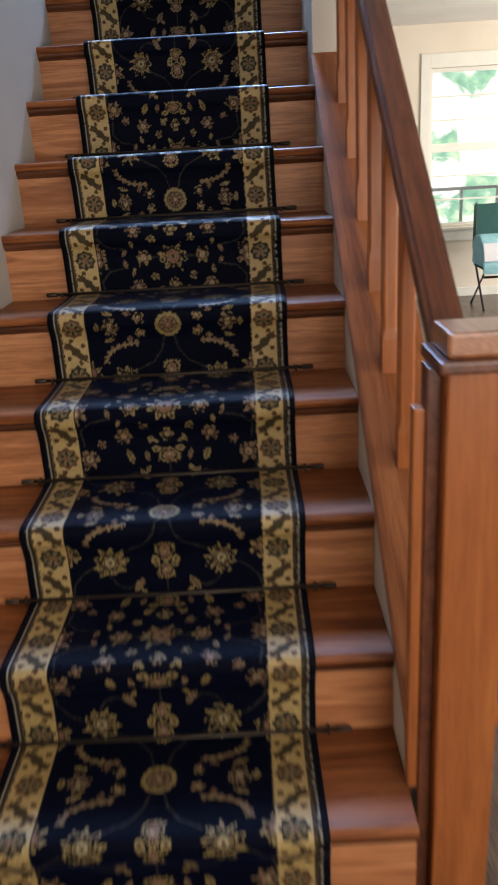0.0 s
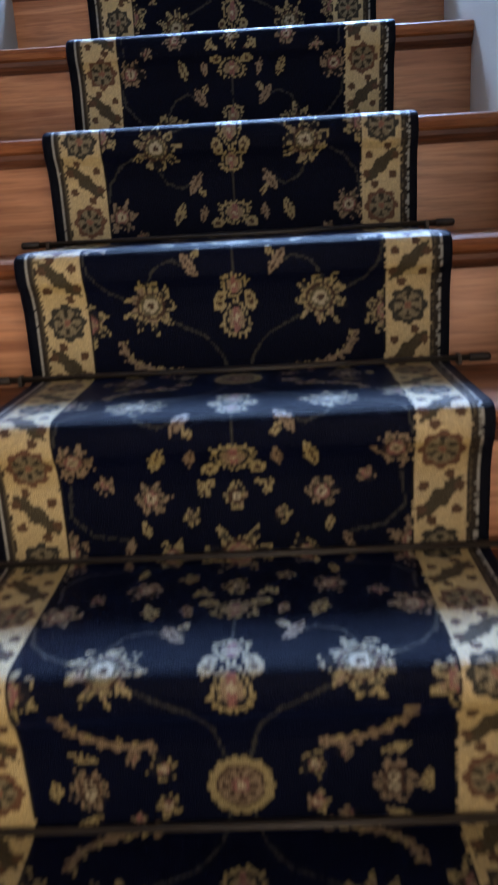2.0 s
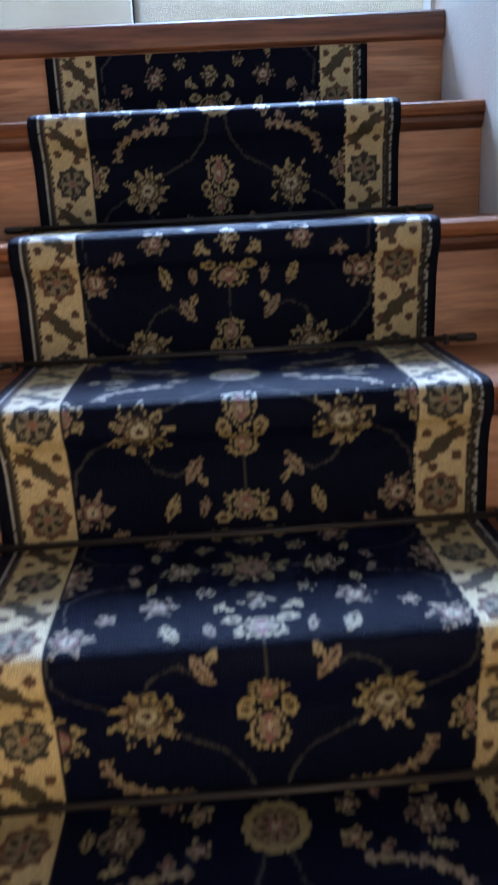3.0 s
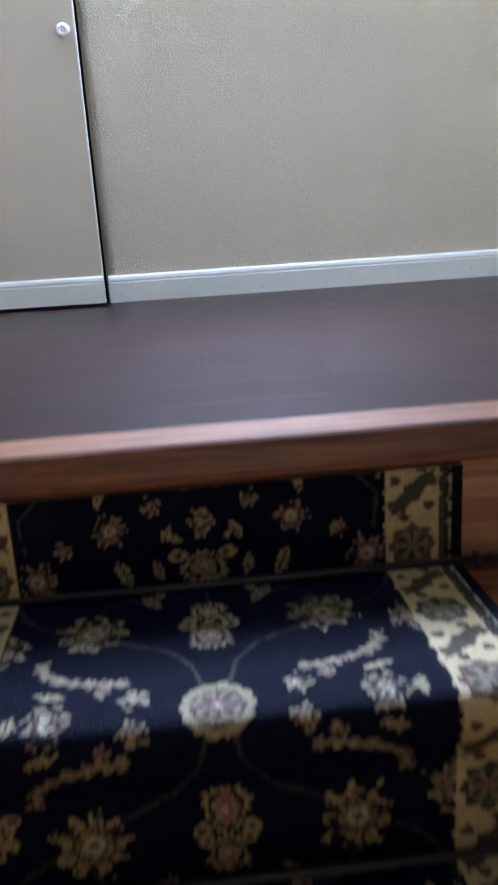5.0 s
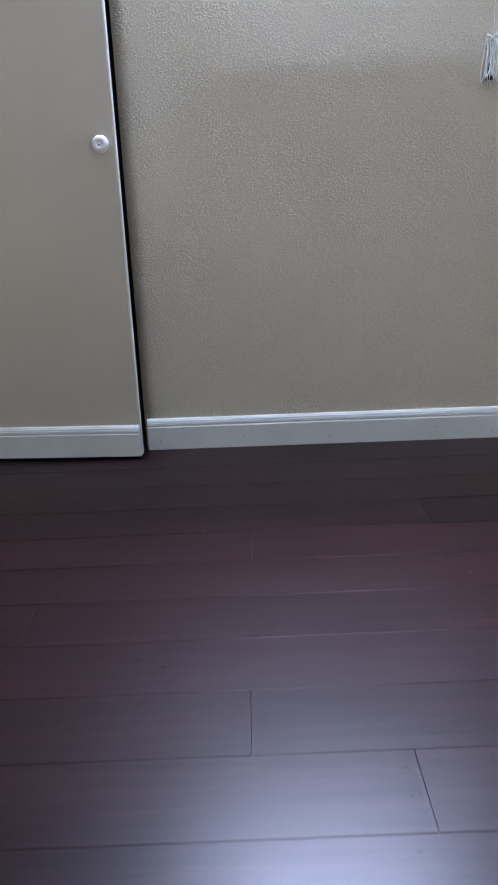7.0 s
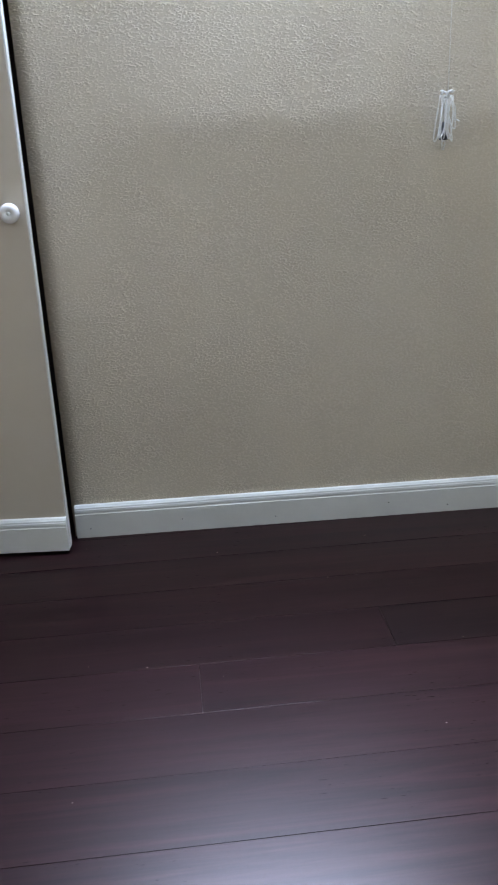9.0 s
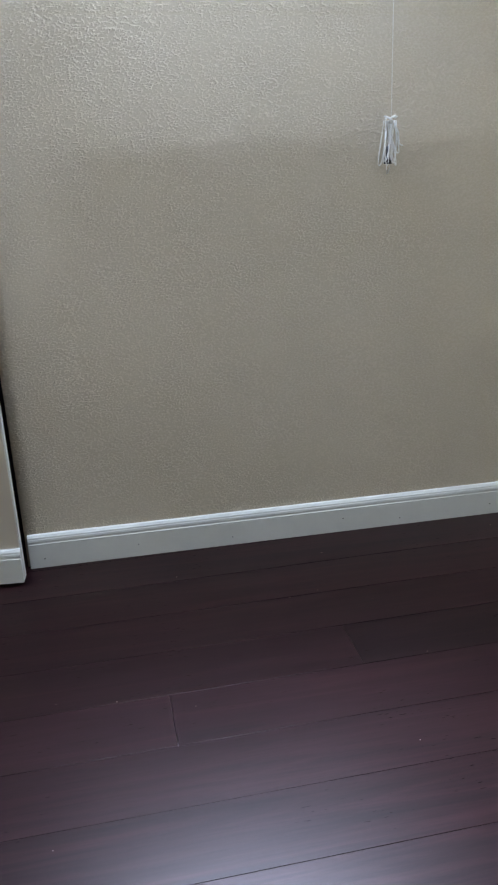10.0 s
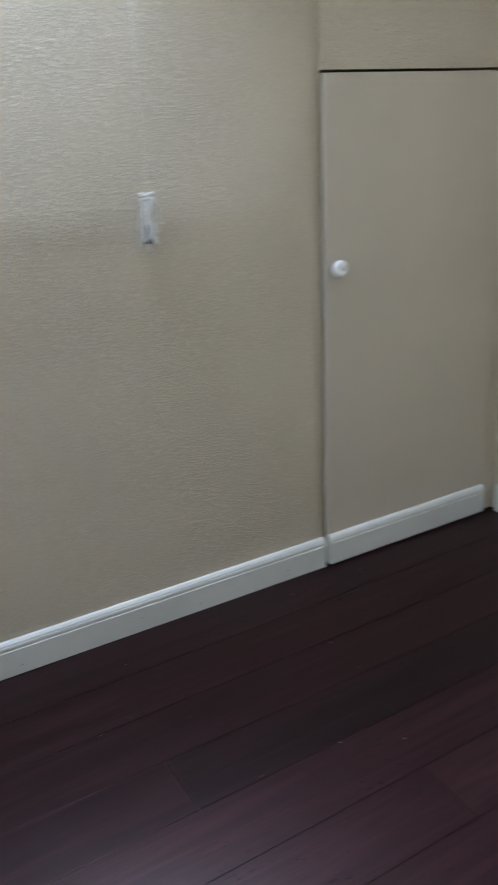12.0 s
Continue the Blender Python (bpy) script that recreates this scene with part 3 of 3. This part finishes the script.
def railing():
    rail = anchor("stair_railing", 0.568, 0.6, 0, "oak stair railing with square posts on a sloping sill", "railing")
    y0, y1 = 0.60, WEND - 0.002
    sill = [(y0, on_slope(y0, CAPC - 0.028)), (y1, on_slope(y1, CAPC - 0.028)), (y1, on_slope(y1, CAPC)), (y0, on_slope(y0, CAPC))]
    bm = prism(sill, XR - 0.006, XR + 0.165)
    bmesh.ops.bevel(bm, geom=list(bm.edges), offset=0.004, segments=2, affect="EDGES")
    part("sill", bm, OAK_CAP, rail, "sloping oak sill board")
    yr = WEND - 0.002
    bm = prism([(y0, on_slope(y0, 0.574)), (yr, on_slope(yr, 0.574)), (yr, on_slope(yr, 0.632)), (y0, on_slope(y0, 0.632))], 0.537, 0.599)
    bmesh.ops.bevel(bm, geom=list(bm.edges), offset=0.009, segments=3, affect="EDGES")
    part("handrail", bm, OAK_Y, rail, "dark oak handrail")
    # square baluster: plain block at the foot, eased corners above
    h = 0.54
    w = 0.018
    b = bmesh.new()
    rings = []
    for z, cut, ww in ((-0.02, 0.0005, w), (0.075, 0.0005, w), (0.10, 0.005, w - 0.0015), (h, 0.005, w - 0.0015)):
        ring = []
        for sx, sy in ((1, 1), (-1, 1), (-1, -1), (1, -1)):
            a, c = (ww - cut, ww) if sx * sy < 0 else (ww, ww - cut)
            ring += [(sx * a, sy * c), (sx * (ww if a != ww else ww - cut), sy * (ww if c != ww else ww - cut))]
        rings.append([b.verts.new((px, py, z)) for px, py in ring])
    for a, c in zip(rings, rings[1:]):
        for i in range(8):
            b.faces.new((a[i], a[(i + 1) % 8], c[(i + 1) % 8], c[i]))
    b.faces.new(rings[0][::-1])
    b.faces.new(rings[-1])
    bmesh.ops.recalc_face_normals(b, faces=b.faces)
    first = None
    for i in range(6):
        y = 2.056 - 0.2045 * i
        m = Matrix.Translation((0.5565, y, on_slope(y, CAPC) - 0.008))
        if first is None:
            first = part("baluster", b, OAK_Z, rail)
            ob = first
        else:
            ob = new("baluster", first.data)
            ob.parent = rail
            ob.matrix_parent_inverse = rail.matrix_basis.inverted()
        ob.matrix_basis = m
    # newel with its cap, and the narrow half post on the tread beside it
    part("newel_post", box(0.523, 0.625, 0.55, 0.65, 0.0, 1.163, 0.004), OAK_Z, rail, "square oak newel post")
    part("newel_collar", box(0.506, 0.642, 0.533, 0.667, 1.163, 1.184, 0.006), OAK_Y, rail)
    part("newel_cap", box(0.521, 0.627, 0.548, 0.652, 1.184, 1.222, 0.006), OAK_NEWEL, rail, "flat varnished oak newel cap")
    part("half_post", box(XR - 0.004, XR + 0.014, 0.585, 0.612, 2 * R + 0.001, 1.10, 0.003), OAK_Z, rail)
    part("half_post", box(XR + 0.0145, 0.5225, 0.58, 0.625, 0.0, 1.165, 0.003), OAK_Y, rail)


railing()


# ---- stairs ----
stairs = anchor("staircase", 0, G, 0, "oak staircase with dark nosings", "stairs", kind="structure")
SX0, SX1 = XL, XR


def tread_bm(k, depth):
    z, y = k * R, k * G
    prof = [(y + depth, z), (y + 0.010, z), (y + 0.003, z - 0.003), (y, z - 0.011), (y + 0.003, z - 0.020), (y + 0.009, z - 0.024), (y + depth, z - 0.024)]
    return prism(prof, SX0, SX1 - 0.001)


for k in range(1, N):
    part("tread", tread_bm(k, G + 0.018), OAK_X, stairs)
for k in range(1, N + 1):
    y, z = k * G, k * R
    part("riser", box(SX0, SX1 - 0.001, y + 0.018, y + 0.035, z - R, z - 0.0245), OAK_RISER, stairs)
    if k == N:
        break
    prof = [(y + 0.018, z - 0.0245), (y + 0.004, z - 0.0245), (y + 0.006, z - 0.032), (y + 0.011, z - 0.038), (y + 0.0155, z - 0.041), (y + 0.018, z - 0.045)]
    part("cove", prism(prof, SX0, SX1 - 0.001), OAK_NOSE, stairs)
# oak edge of the landing
y, z = EDGE, LAND
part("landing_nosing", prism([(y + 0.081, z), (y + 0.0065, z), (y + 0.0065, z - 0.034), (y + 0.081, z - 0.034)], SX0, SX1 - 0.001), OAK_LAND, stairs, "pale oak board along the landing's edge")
# same board's front in a dimmer oak: its shaded side put into the colour
part("landing_face", prism([(y + 0.006, z - 0.0005), (y + 0.003, z - 0.003), (y + 0.0005, z - 0.010), (y + 0.0005, z - 0.036), (y + 0.002, z - 0.044), (y + 0.006, z - 0.048), (y + 0.018, z - 0.0495), (y + 0.018, z - 0.0345), (y + 0.006, z - 0.0345)], SX0, SX1 - 0.001), OAK_FRONT_SHADE, stairs, "rounded front of the landing board, darkened as its shaded side")


# ---- runner ----
def runner_profile():
    pts, nose = [], []
    for k in range(1, N + 1):
        y, z = k * G, k * R
        local = [(0.0065, -R + (0.014 if k > 1 else 0.003)), (0.0065, -0.075), (0.000, -0.048), (-0.0085, -0.034), (-0.0105, -0.018), (-0.0095, -0.006), (-0.005, 0.003),
                 (0.003, 0.008), (0.015, 0.0095), (0.06, 0.0095), (0.18, 0.009), (G - 0.006, 0.0095)]
        if k == N:
            local = local[:2] + [(0.0065, -0.051)]
        for i, (a, b) in enumerate(local):
            if i == 5:
                nose.append(len(pts))
            pts.append((y + a, z + b))
    p = np.array(pts)
    s = np.concatenate([[0], np.cumsum(np.hypot(*np.diff(p, axis=0).T))])
    return p, s, [s[i] for i in nose]


def weave(x, u, sfull):
    """Colour of each knot: x across from the middle, u along from the nearest medallion, sfull along the whole runner."""
    ax = np.abs(x)
    col = np.empty(x.shape + (3,))
    col[...] = (0.0020, 0.0029, 0.0104)
    gold, pale, rose, brown, olive, tan = (0.235, 0.168, 0.052), (0.31, 0.245, 0.125), (0.19, 0.068, 0.052), (0.050, 0.025, 0.014), (0.078, 0.062, 0.026), (0.185, 0.118, 0.056)
    dark = (0.0095, 0.0085, 0.012)

    def put(mask, c):
        col[mask] = c

    def curve(pts, w, c):
        for (xa, ya), (xb, yb) in zip(pts, pts[1:]):
            dx, dy = xb - xa, yb - ya
            t = np.clip(((ax - xa) * dx + (u - ya) * dy) / (dx * dx + dy * dy), 0, 1)
            put(np.hypot(ax - xa - t * dx, u - ya - t * dy) < w, c)

    fleck = np.random.default_rng(8).normal(0, 1, x.shape)
    for _ in range(2):
        fleck[1:-1] = (fleck[:-2] + fleck[1:-1] + fleck[2:]) / 3
        fleck[:, 1:-1] = (fleck[:, :-2] + fleck[:, 1:-1] + fleck[:, 2:]) / 3
    fleck /= fleck.std()

    def flower(cx, cy, r, n, c0=gold, c1=rose, c2=pale, turn=0.0, squash=1.0, depth=0.15):
        dx, dy = ax - cx, (u - cy) / squash
        d, a = np.hypot(dx, dy), np.arctan2(dy, dx) + turn
        petal = np.cos(n * a)
        lim = r * (1 - depth + depth * petal + 0.07 * np.cos((2 * n + 1) * a + 1.3) + 0.09 * fleck)
        put(d < lim, c0)
        put((d < lim * 0.99) & (d > r * 0.5) & (petal < -0.84), dark)
        put((d < r * 0.56) & (d > r * 0.44), brown)
        put((d < lim * 0.80) & (d > r * 0.60) & (petal > 0.55), olive)
        put((d < lim * 0.92) & (d > r * 0.5) & (fleck > 0.75), dark)
        put((d < lim * 0.95) & (d > r * 0.55) & (fleck < -1.0), tan)
        put(d < r * 0.40, c1)
        put((d < r * 0.28), c2)
        put(d < r * 0.12, brown)

    def palmette(cx, cy, w, h, up=1):
        dx, dy = (ax - cx) / w, (u - cy) * up / h
        lim = 1 - 0.2 * np.abs(np.sin(9 * np.arctan2(dy, dx)))
        d = np.hypot(dx * (1.1 + 0.5 * dy), dy)
        put(d < lim, gold)
        put((d < 0.72) & (d > 0.55), dark)
        put(d < 0.5, tan)
        put((np.abs(dx) < 0.16) & (dy > -0.7) & (dy < 0.5), rose)
        put(d < 0.16, pale)
        lob = np.hypot((np.abs(ax - cx) - w * 0.95) / (w * 0.36), (dy - 0.72) / 0.36)
        put(lob < 1, gold)
        put(lob < 0.45, brown)

    def leaf(cx, cy, length, w, ang, c=gold):
        dx, dy = ax - cx, u - cy
        p, q = dx * math.cos(ang) + dy * math.sin(ang), -dx * math.sin(ang) + dy * math.cos(ang)
        t = p / length
        lim = w * (1 - t * t) * (1 + 0.25 * np.sin(t * 14))
        put((np.abs(t) < 1) & (np.abs(q) < lim), c)
        put((np.abs(t) < 0.75) & (np.abs(q) < w * 0.16), brown)

    vine = (0.030, 0.027, 0.021)
    curve([(0.012, 0.03), (0.022, 0.07), (0.045, 0.10), (0.095, 0.125)], 0.0017, vine)
    curve([(0.16, 0.16), (0.185, 0.175), (0.205, 0.20), (0.212, 0.235)], 0.0017, vine)
    curve([(0.06, 0.20), (0.085, 0.215), (0.11, 0.205), (0.125, 0.18)], 0.0017, vine)
    curve([(0.01, -0.0), (0.012, 0.03)], 0.0014, vine)
    curve([(0.2, 0.29), (0.205, 0.33), (0.18, 0.355), (0.13, 0.365)], 0.0016, vine)
    curve([(0.0, 0.17), (0.0, 0.24)], 0.0014, vine)
    curve([(0.04, 0.39), (0.09, 0.385)], 0.0014, vine)
    # medallion
    d = np.hypot(ax, u)
    ang = np.arctan2(u, ax)
    put(d < 0.0335 + 0.0012 * np.cos(14 * ang), gold)
    put((d < 0.0245) & (d > 0.0215), brown)
    put((d < 0.0215), tan)
    put((d < 0.018) & (np.cos(8 * ang) > 0.1), brown)
    put(d < 0.009, rose)
    put(d < 0.004, pale)
    flower(0.075, 0.022, 0.0145, 5)
    flower(0.152, 0.006, 0.021, 6, tan, brown, pale)
    leaf(0.185, 0.0, 0.014, 0.006, 1.5)
    leaf(0.155, 0.038, 0.016, 0.005, 0.3)
    flower(0.105, 0.036, 0.009, 4, tan, rose, tan)
    # serrated leaf sprays, hooked up at the outer end
    spray = [(0.085, 0.049), (0.100, 0.049), (0.116, 0.052), (0.132, 0.056), (0.147, 0.063), (0.159, 0.072), (0.166, 0.083), (0.168, 0.095)]
    curve(spray, 0.0034, tan)
    for i, (px, py) in enumerate(spray):
        along = math.atan2(spray[min(i + 1, 7)][1] - spray[max(i - 1, 0)][1], spray[min(i + 1, 7)][0] - spray[max(i - 1, 0)][0])
        leaf(px + 0.004 * math.sin(along), py - 0.004 * math.cos(along), 0.0070, 0.0030, along - 0.6, tan)
        leaf(px - 0.004 * math.sin(along), py + 0.004 * math.cos(along), 0.0060, 0.0027, along + 0.65, gold if i % 3 else tan)
    palmette(0, 0.125, 0.024, 0.030)
    palmette(0, 0.172, 0.021, 0.022, -1)
    flower(0.122, 0.148, 0.038, 9, gold, olive, pale, 0.3)
    flower(0.215, 0.125, 0.031, 7, gold, rose, tan)
    leaf(0.062, 0.207, 0.021, 0.008, 1.0, tan)
    leaf(0.052, 0.222, 0.010, 0.005, 2.2)
    palmette(0, 0.258, 0.030, 0.021)
    leaf(0.052, 0.257, 0.014, 0.006, 1.35, tan)
    leaf(0.092, 0.256, 0.019, 0.008, 1.2)
    flower(0.192, 0.255, 0.026, 6, tan, rose, pale)
    leaf(0.040, 0.300, 0.012, 0.006, 2.1)
    leaf(0.030, 0.294, 0.008, 0.004, 0.5)
    flower(0.0, 0.312, 0.018, 5, gold, brown, pale)
    flower(0.104, 0.310, 0.021, 6, tan, rose, pale)
    flower(0.158, 0.290, 0.012, 5, tan, rose, tan)
    flower(0.055, 0.336, 0.012, 5, gold, olive, tan)
    leaf(0.113, 0.350, 0.012, 0.005, 1.8)
    flower(0.0, 0.390, 0.041, 8, gold, rose, tan, 0.2, 1.0, 0.2)
    flower(0.083, 0.388, 0.021, 6, gold, rose, pale)
    leaf(0.135, 0.374, 0.013, 0.005, 1.2, tan)
    flower(0.213, 0.380, 0.029, 7, tan, rose, pale)
    # border
    band = (ax > 0.214) & (ax < 0.2785)
    put(band, (0.45, 0.31, 0.108))
    bu = np.abs(((sfull + 0.065) % 0.13) - 0.065)
    bs = ((sfull + 0.065) % 0.13) - 0.065
    bx = ax - 0.2465
    kind = (np.floor((sfull + 0.065) / 0.13) % 2) > 0.5
    rd, ra = np.hypot(bx, bs), np.arctan2(bs, bx)
    lim = 0.0265 + 0.0024 * np.cos(8 * ra)
    ring = band & (rd < lim)
    put(ring & kind, (0.035, 0.030, 0.020))
    put(ring & ~kind, (0.115, 0.048, 0.02))
    put(band & (rd < 0.0195), (0.17, 0.125, 0.055))
    put(band & (rd < 0.0180) & (rd > 0.007) & (np.cos(6 * ra) < -0.2), (0.03, 0.024, 0.014))
    put(band & (rd < 0.005), (0.20, 0.075, 0.035))
    e = np.where(bs > 0, bs - 0.065, bs + 0.065)
    lp, lq = (bx + e) * 0.7071, (bx - e) * 0.7071
    lmask = band & (np.abs(lp) < 0.040) & (np.abs(lq) < 0.0105 * (1 - (lp / 0.042) ** 2) * (1 + 0.2 * np.cos(lp * 260)))
    put(lmask, (0.055, 0.040, 0.018))
    for ox, oe in ((0.020, -0.016), (-0.020, 0.016), (-0.024, -0.014), (0.024, 0.014), (-0.010, -0.030), (0.010, 0.030)):
        dd = np.hypot(bx - ox, e - oe)
        put(band & (dd < 0.0065), (0.085, 0.040, 0.016))
    stripe = (ax > 0.2785) & (ax < 0.2895)
    put(stripe, (0.030, 0.022, 0.014))
    put((ax > 0.2800) & (ax < 0.2825), (0.085, 0.060, 0.026))
    put((ax > 0.2890) & (ax < 0.2918), (0.30, 0.27, 0.20))
    put(ax >= 0.2918, (0.004, 0.0045, 0.008))
    put((ax > 0.2115) & (ax <= 0.214), (0.012, 0.010, 0.010))
    return col


def runner():
    p, s, nose = runner_profile()
    step = 0.003
    ss = np.arange(0, s[-1], step)
    yy, zz = np.interp(ss, s, p[:, 0]), np.interp(ss, s, p[:, 1])
    for _ in range(2):
        yy[1:-1] = (yy[:-2] + 2 * yy[1:-1] + yy[2:]) / 4
        zz[1:-1] = (zz[:-2] + 2 * zz[1:-1] + zz[2:]) / 4
    ty, tz = np.gradient(yy), np.gradient(zz)
    ln = np.hypot(ty, tz)
    ny, nz = -tz / ln, ty / ln
    xs = np.arange(-RW, RW + 1e-6, step)
    nx_, ns_ = len(xs), len(ss)
    rng = np.random.default_rng(3)
    medal = nose[7] - 0.125
    wander = 0.0016 * np.sin(ss * 5.1) + 0.001 * np.sin(ss * 13) - 0.010 * np.clip(1 - ss / 2.6, 0, 1)
    X, S = np.meshgrid(xs, ss)
    jit = rng.normal(0, 0.0006, X.shape)
    U = np.abs(((S - medal + 0.39) % 0.78) - 0.39) + jit
    col = weave(X + rng.normal(0, 0.0006, X.shape), U, S - medal)
    col *= rng.uniform(0.82, 1.12, X.shape)[..., None]
    edge = np.minimum(1, (RW - np.abs(xs)) / 0.006)
    lift = np.concatenate([[-0.009], -0.0035 * (1 - edge) ** 2, [-0.009]])
    xall = np.concatenate([[xs[0] - 0.0005], xs, [xs[-1] + 0.0005]])
    n = nx_ + 2
    co = np.empty((ns_, n, 3))
    co[..., 0] = RC + xall[None, :] + wander[:, None]
    co[..., 1] = yy[:, None] + ny[:, None] * lift[None, :]
    co[..., 2] = zz[:, None] + nz[:, None] * lift[None, :]
    full = np.concatenate([col[:, :1], col, col[:, -1:]], axis=1)
    thing = anchor("stair_runner", RC, G, 0, "navy floral carpet runner with gold borders laid down the stairs", "carpet runner")
    cut = [0] + [int(np.searchsorted(xall, v)) for v in (-0.2795, -0.213, 0.213, 0.2795)] + [n - 1]
    names = ("binding", "border", "field", "border", "binding")
    labels = ("black bound edge with a cream line", "gold floral border", "navy field of scattered flowers", "gold floral border", "black bound edge with a cream line")
    for name, label, a, b in zip(names, labels, cut, cut[1:]):
        w = b - a + 1
        idx = np.arange(ns_ * w).reshape(ns_, w)
        quads = np.stack([idx[:-1, :-1], idx[:-1, 1:], idx[1:, 1:], idx[1:, :-1]], -1).reshape(-1, 4)
        me = bpy.data.meshes.new(name)
        me.vertices.add(ns_ * w)
        me.vertices.foreach_set("co", co[:, a:b + 1].ravel())
        me.loops.add(quads.size)
        me.loops.foreach_set("vertex_index", quads.ravel())
        me.polygons.add(len(quads))
        me.polygons.foreach_set("loop_start", np.arange(0, quads.size, 4))
        me.polygons.foreach_set("use_smooth", np.ones(len(quads), dtype=bool))
        me.update(calc_edges=True)
        attr = me.color_attributes.new("weave", "FLOAT_COLOR", "POINT")
        attr.data.foreach_set("color", np.concatenate([full[:, a:b + 1], np.ones((ns_, w, 1))], -1).ravel())
        me.materials.append(CARPET)
        piece = tagged(new(name, me), label)
        piece.parent = thing
        piece.matrix_parent_inverse = thing.matrix_basis.inverted()


runner()


# ---- stair rods ----
def stair_rod():
    rod = anchor("stair_rod", 0, 0, 0, "dark bronze stair rod holding the carpet runner", "stair rod", "stair rods")
    part("bar", tube([(-0.352, 0, 0), (0, 0, 0), (0.352, 0, 0)], 0.0048, 8), BRONZE, rod)
    for s in (-1, 1):
        part("finial", lathe([(0.0048, 0.0), (0.0062, 0.001), (0.0062, 0.026), (0.0055, 0.029), (0.002, 0.031)], pose(s * 0.337, 0, 0, 0, 90 * s, 0), 12), BRONZE, rod)
        part("bracket", box(s * 0.322 - 0.003, s * 0.322 + 0.003, -0.0056, 0.0105, -0.0095, 0.0054, 0.001), BRONZE, rod)
    return rod


rod = stair_rod()
for k in range(1, N):
    m = Matrix.Translation((RC, (k + 1) * G + 0.0005, k * R + 0.0145))
    if k == 1:
        rod.matrix_basis = m
    else:
        copy_thing(rod, m)

# ---- landing planks ----
floor_top = anchor("floor_upper", 0, EDGE + 0.081, LAND, "dark stained hardwood plank floor of the landing", "floor", kind="structure")
rows = [EDGE + 0.082] + [3.613 + 0.1262 * i for i in range(13)]
known = {0: (0.7,), 1: (-0.62,), 2: (0.240,), 3: (0.050,), 4: (-0.7,), 5: (0.96,), 6: (-0.48,), 7: (0.056,), 8: (0.405,)}
rng = random.Random(11)
for i in range(len(rows) - 1):
    y0, y1 = rows[i], rows[i + 1]
    joints = [UX0]
    if i in known:
        joints += [known[i][0] - 1.25, known[i][0], known[i][0] + 1.25]
    joints = [UX0] + sorted(j for j in joints if UX0 + 0.12 < j < UX1 - 0.1) + [UX1]
    for x0, x1 in zip(joints, joints[1:]):
        part("plank", box(x0 + 0.0004, x1 - 0.0004, y0 + 0.0005, y1 - 0.0005, LAND - 0.016, LAND + rng.uniform(-0.0001, 0.0001), 0.0002),
             FLOOR_DARKER if (i == 8 and x0 > 0.3) or (i == 5 and x0 > 0.9) else FLOOR_DARK, floor_top)

# ---- crumbs on the landing floor ----
rng = random.Random(23)
bm = bmesh.new()
for i in range(26):
    x, y, r = rng.uniform(-0.45, 1.2), rng.uniform(4.15, 4.98), rng.uniform(0.0004, 0.0011)
    bmesh.ops.create_icosphere(bm, subdivisions=1, radius=r, matrix=Matrix.Translation((x, y, LAND + r * 0.7)) @ Matrix.Diagonal((rng.uniform(0.7, 2.2), 1, 0.7, 1)))
tagged(mesh_object("floor_crumbs", bm, DUST), "pale specks of dust and crumbs on the dark floor", "dust", kind="stuff")
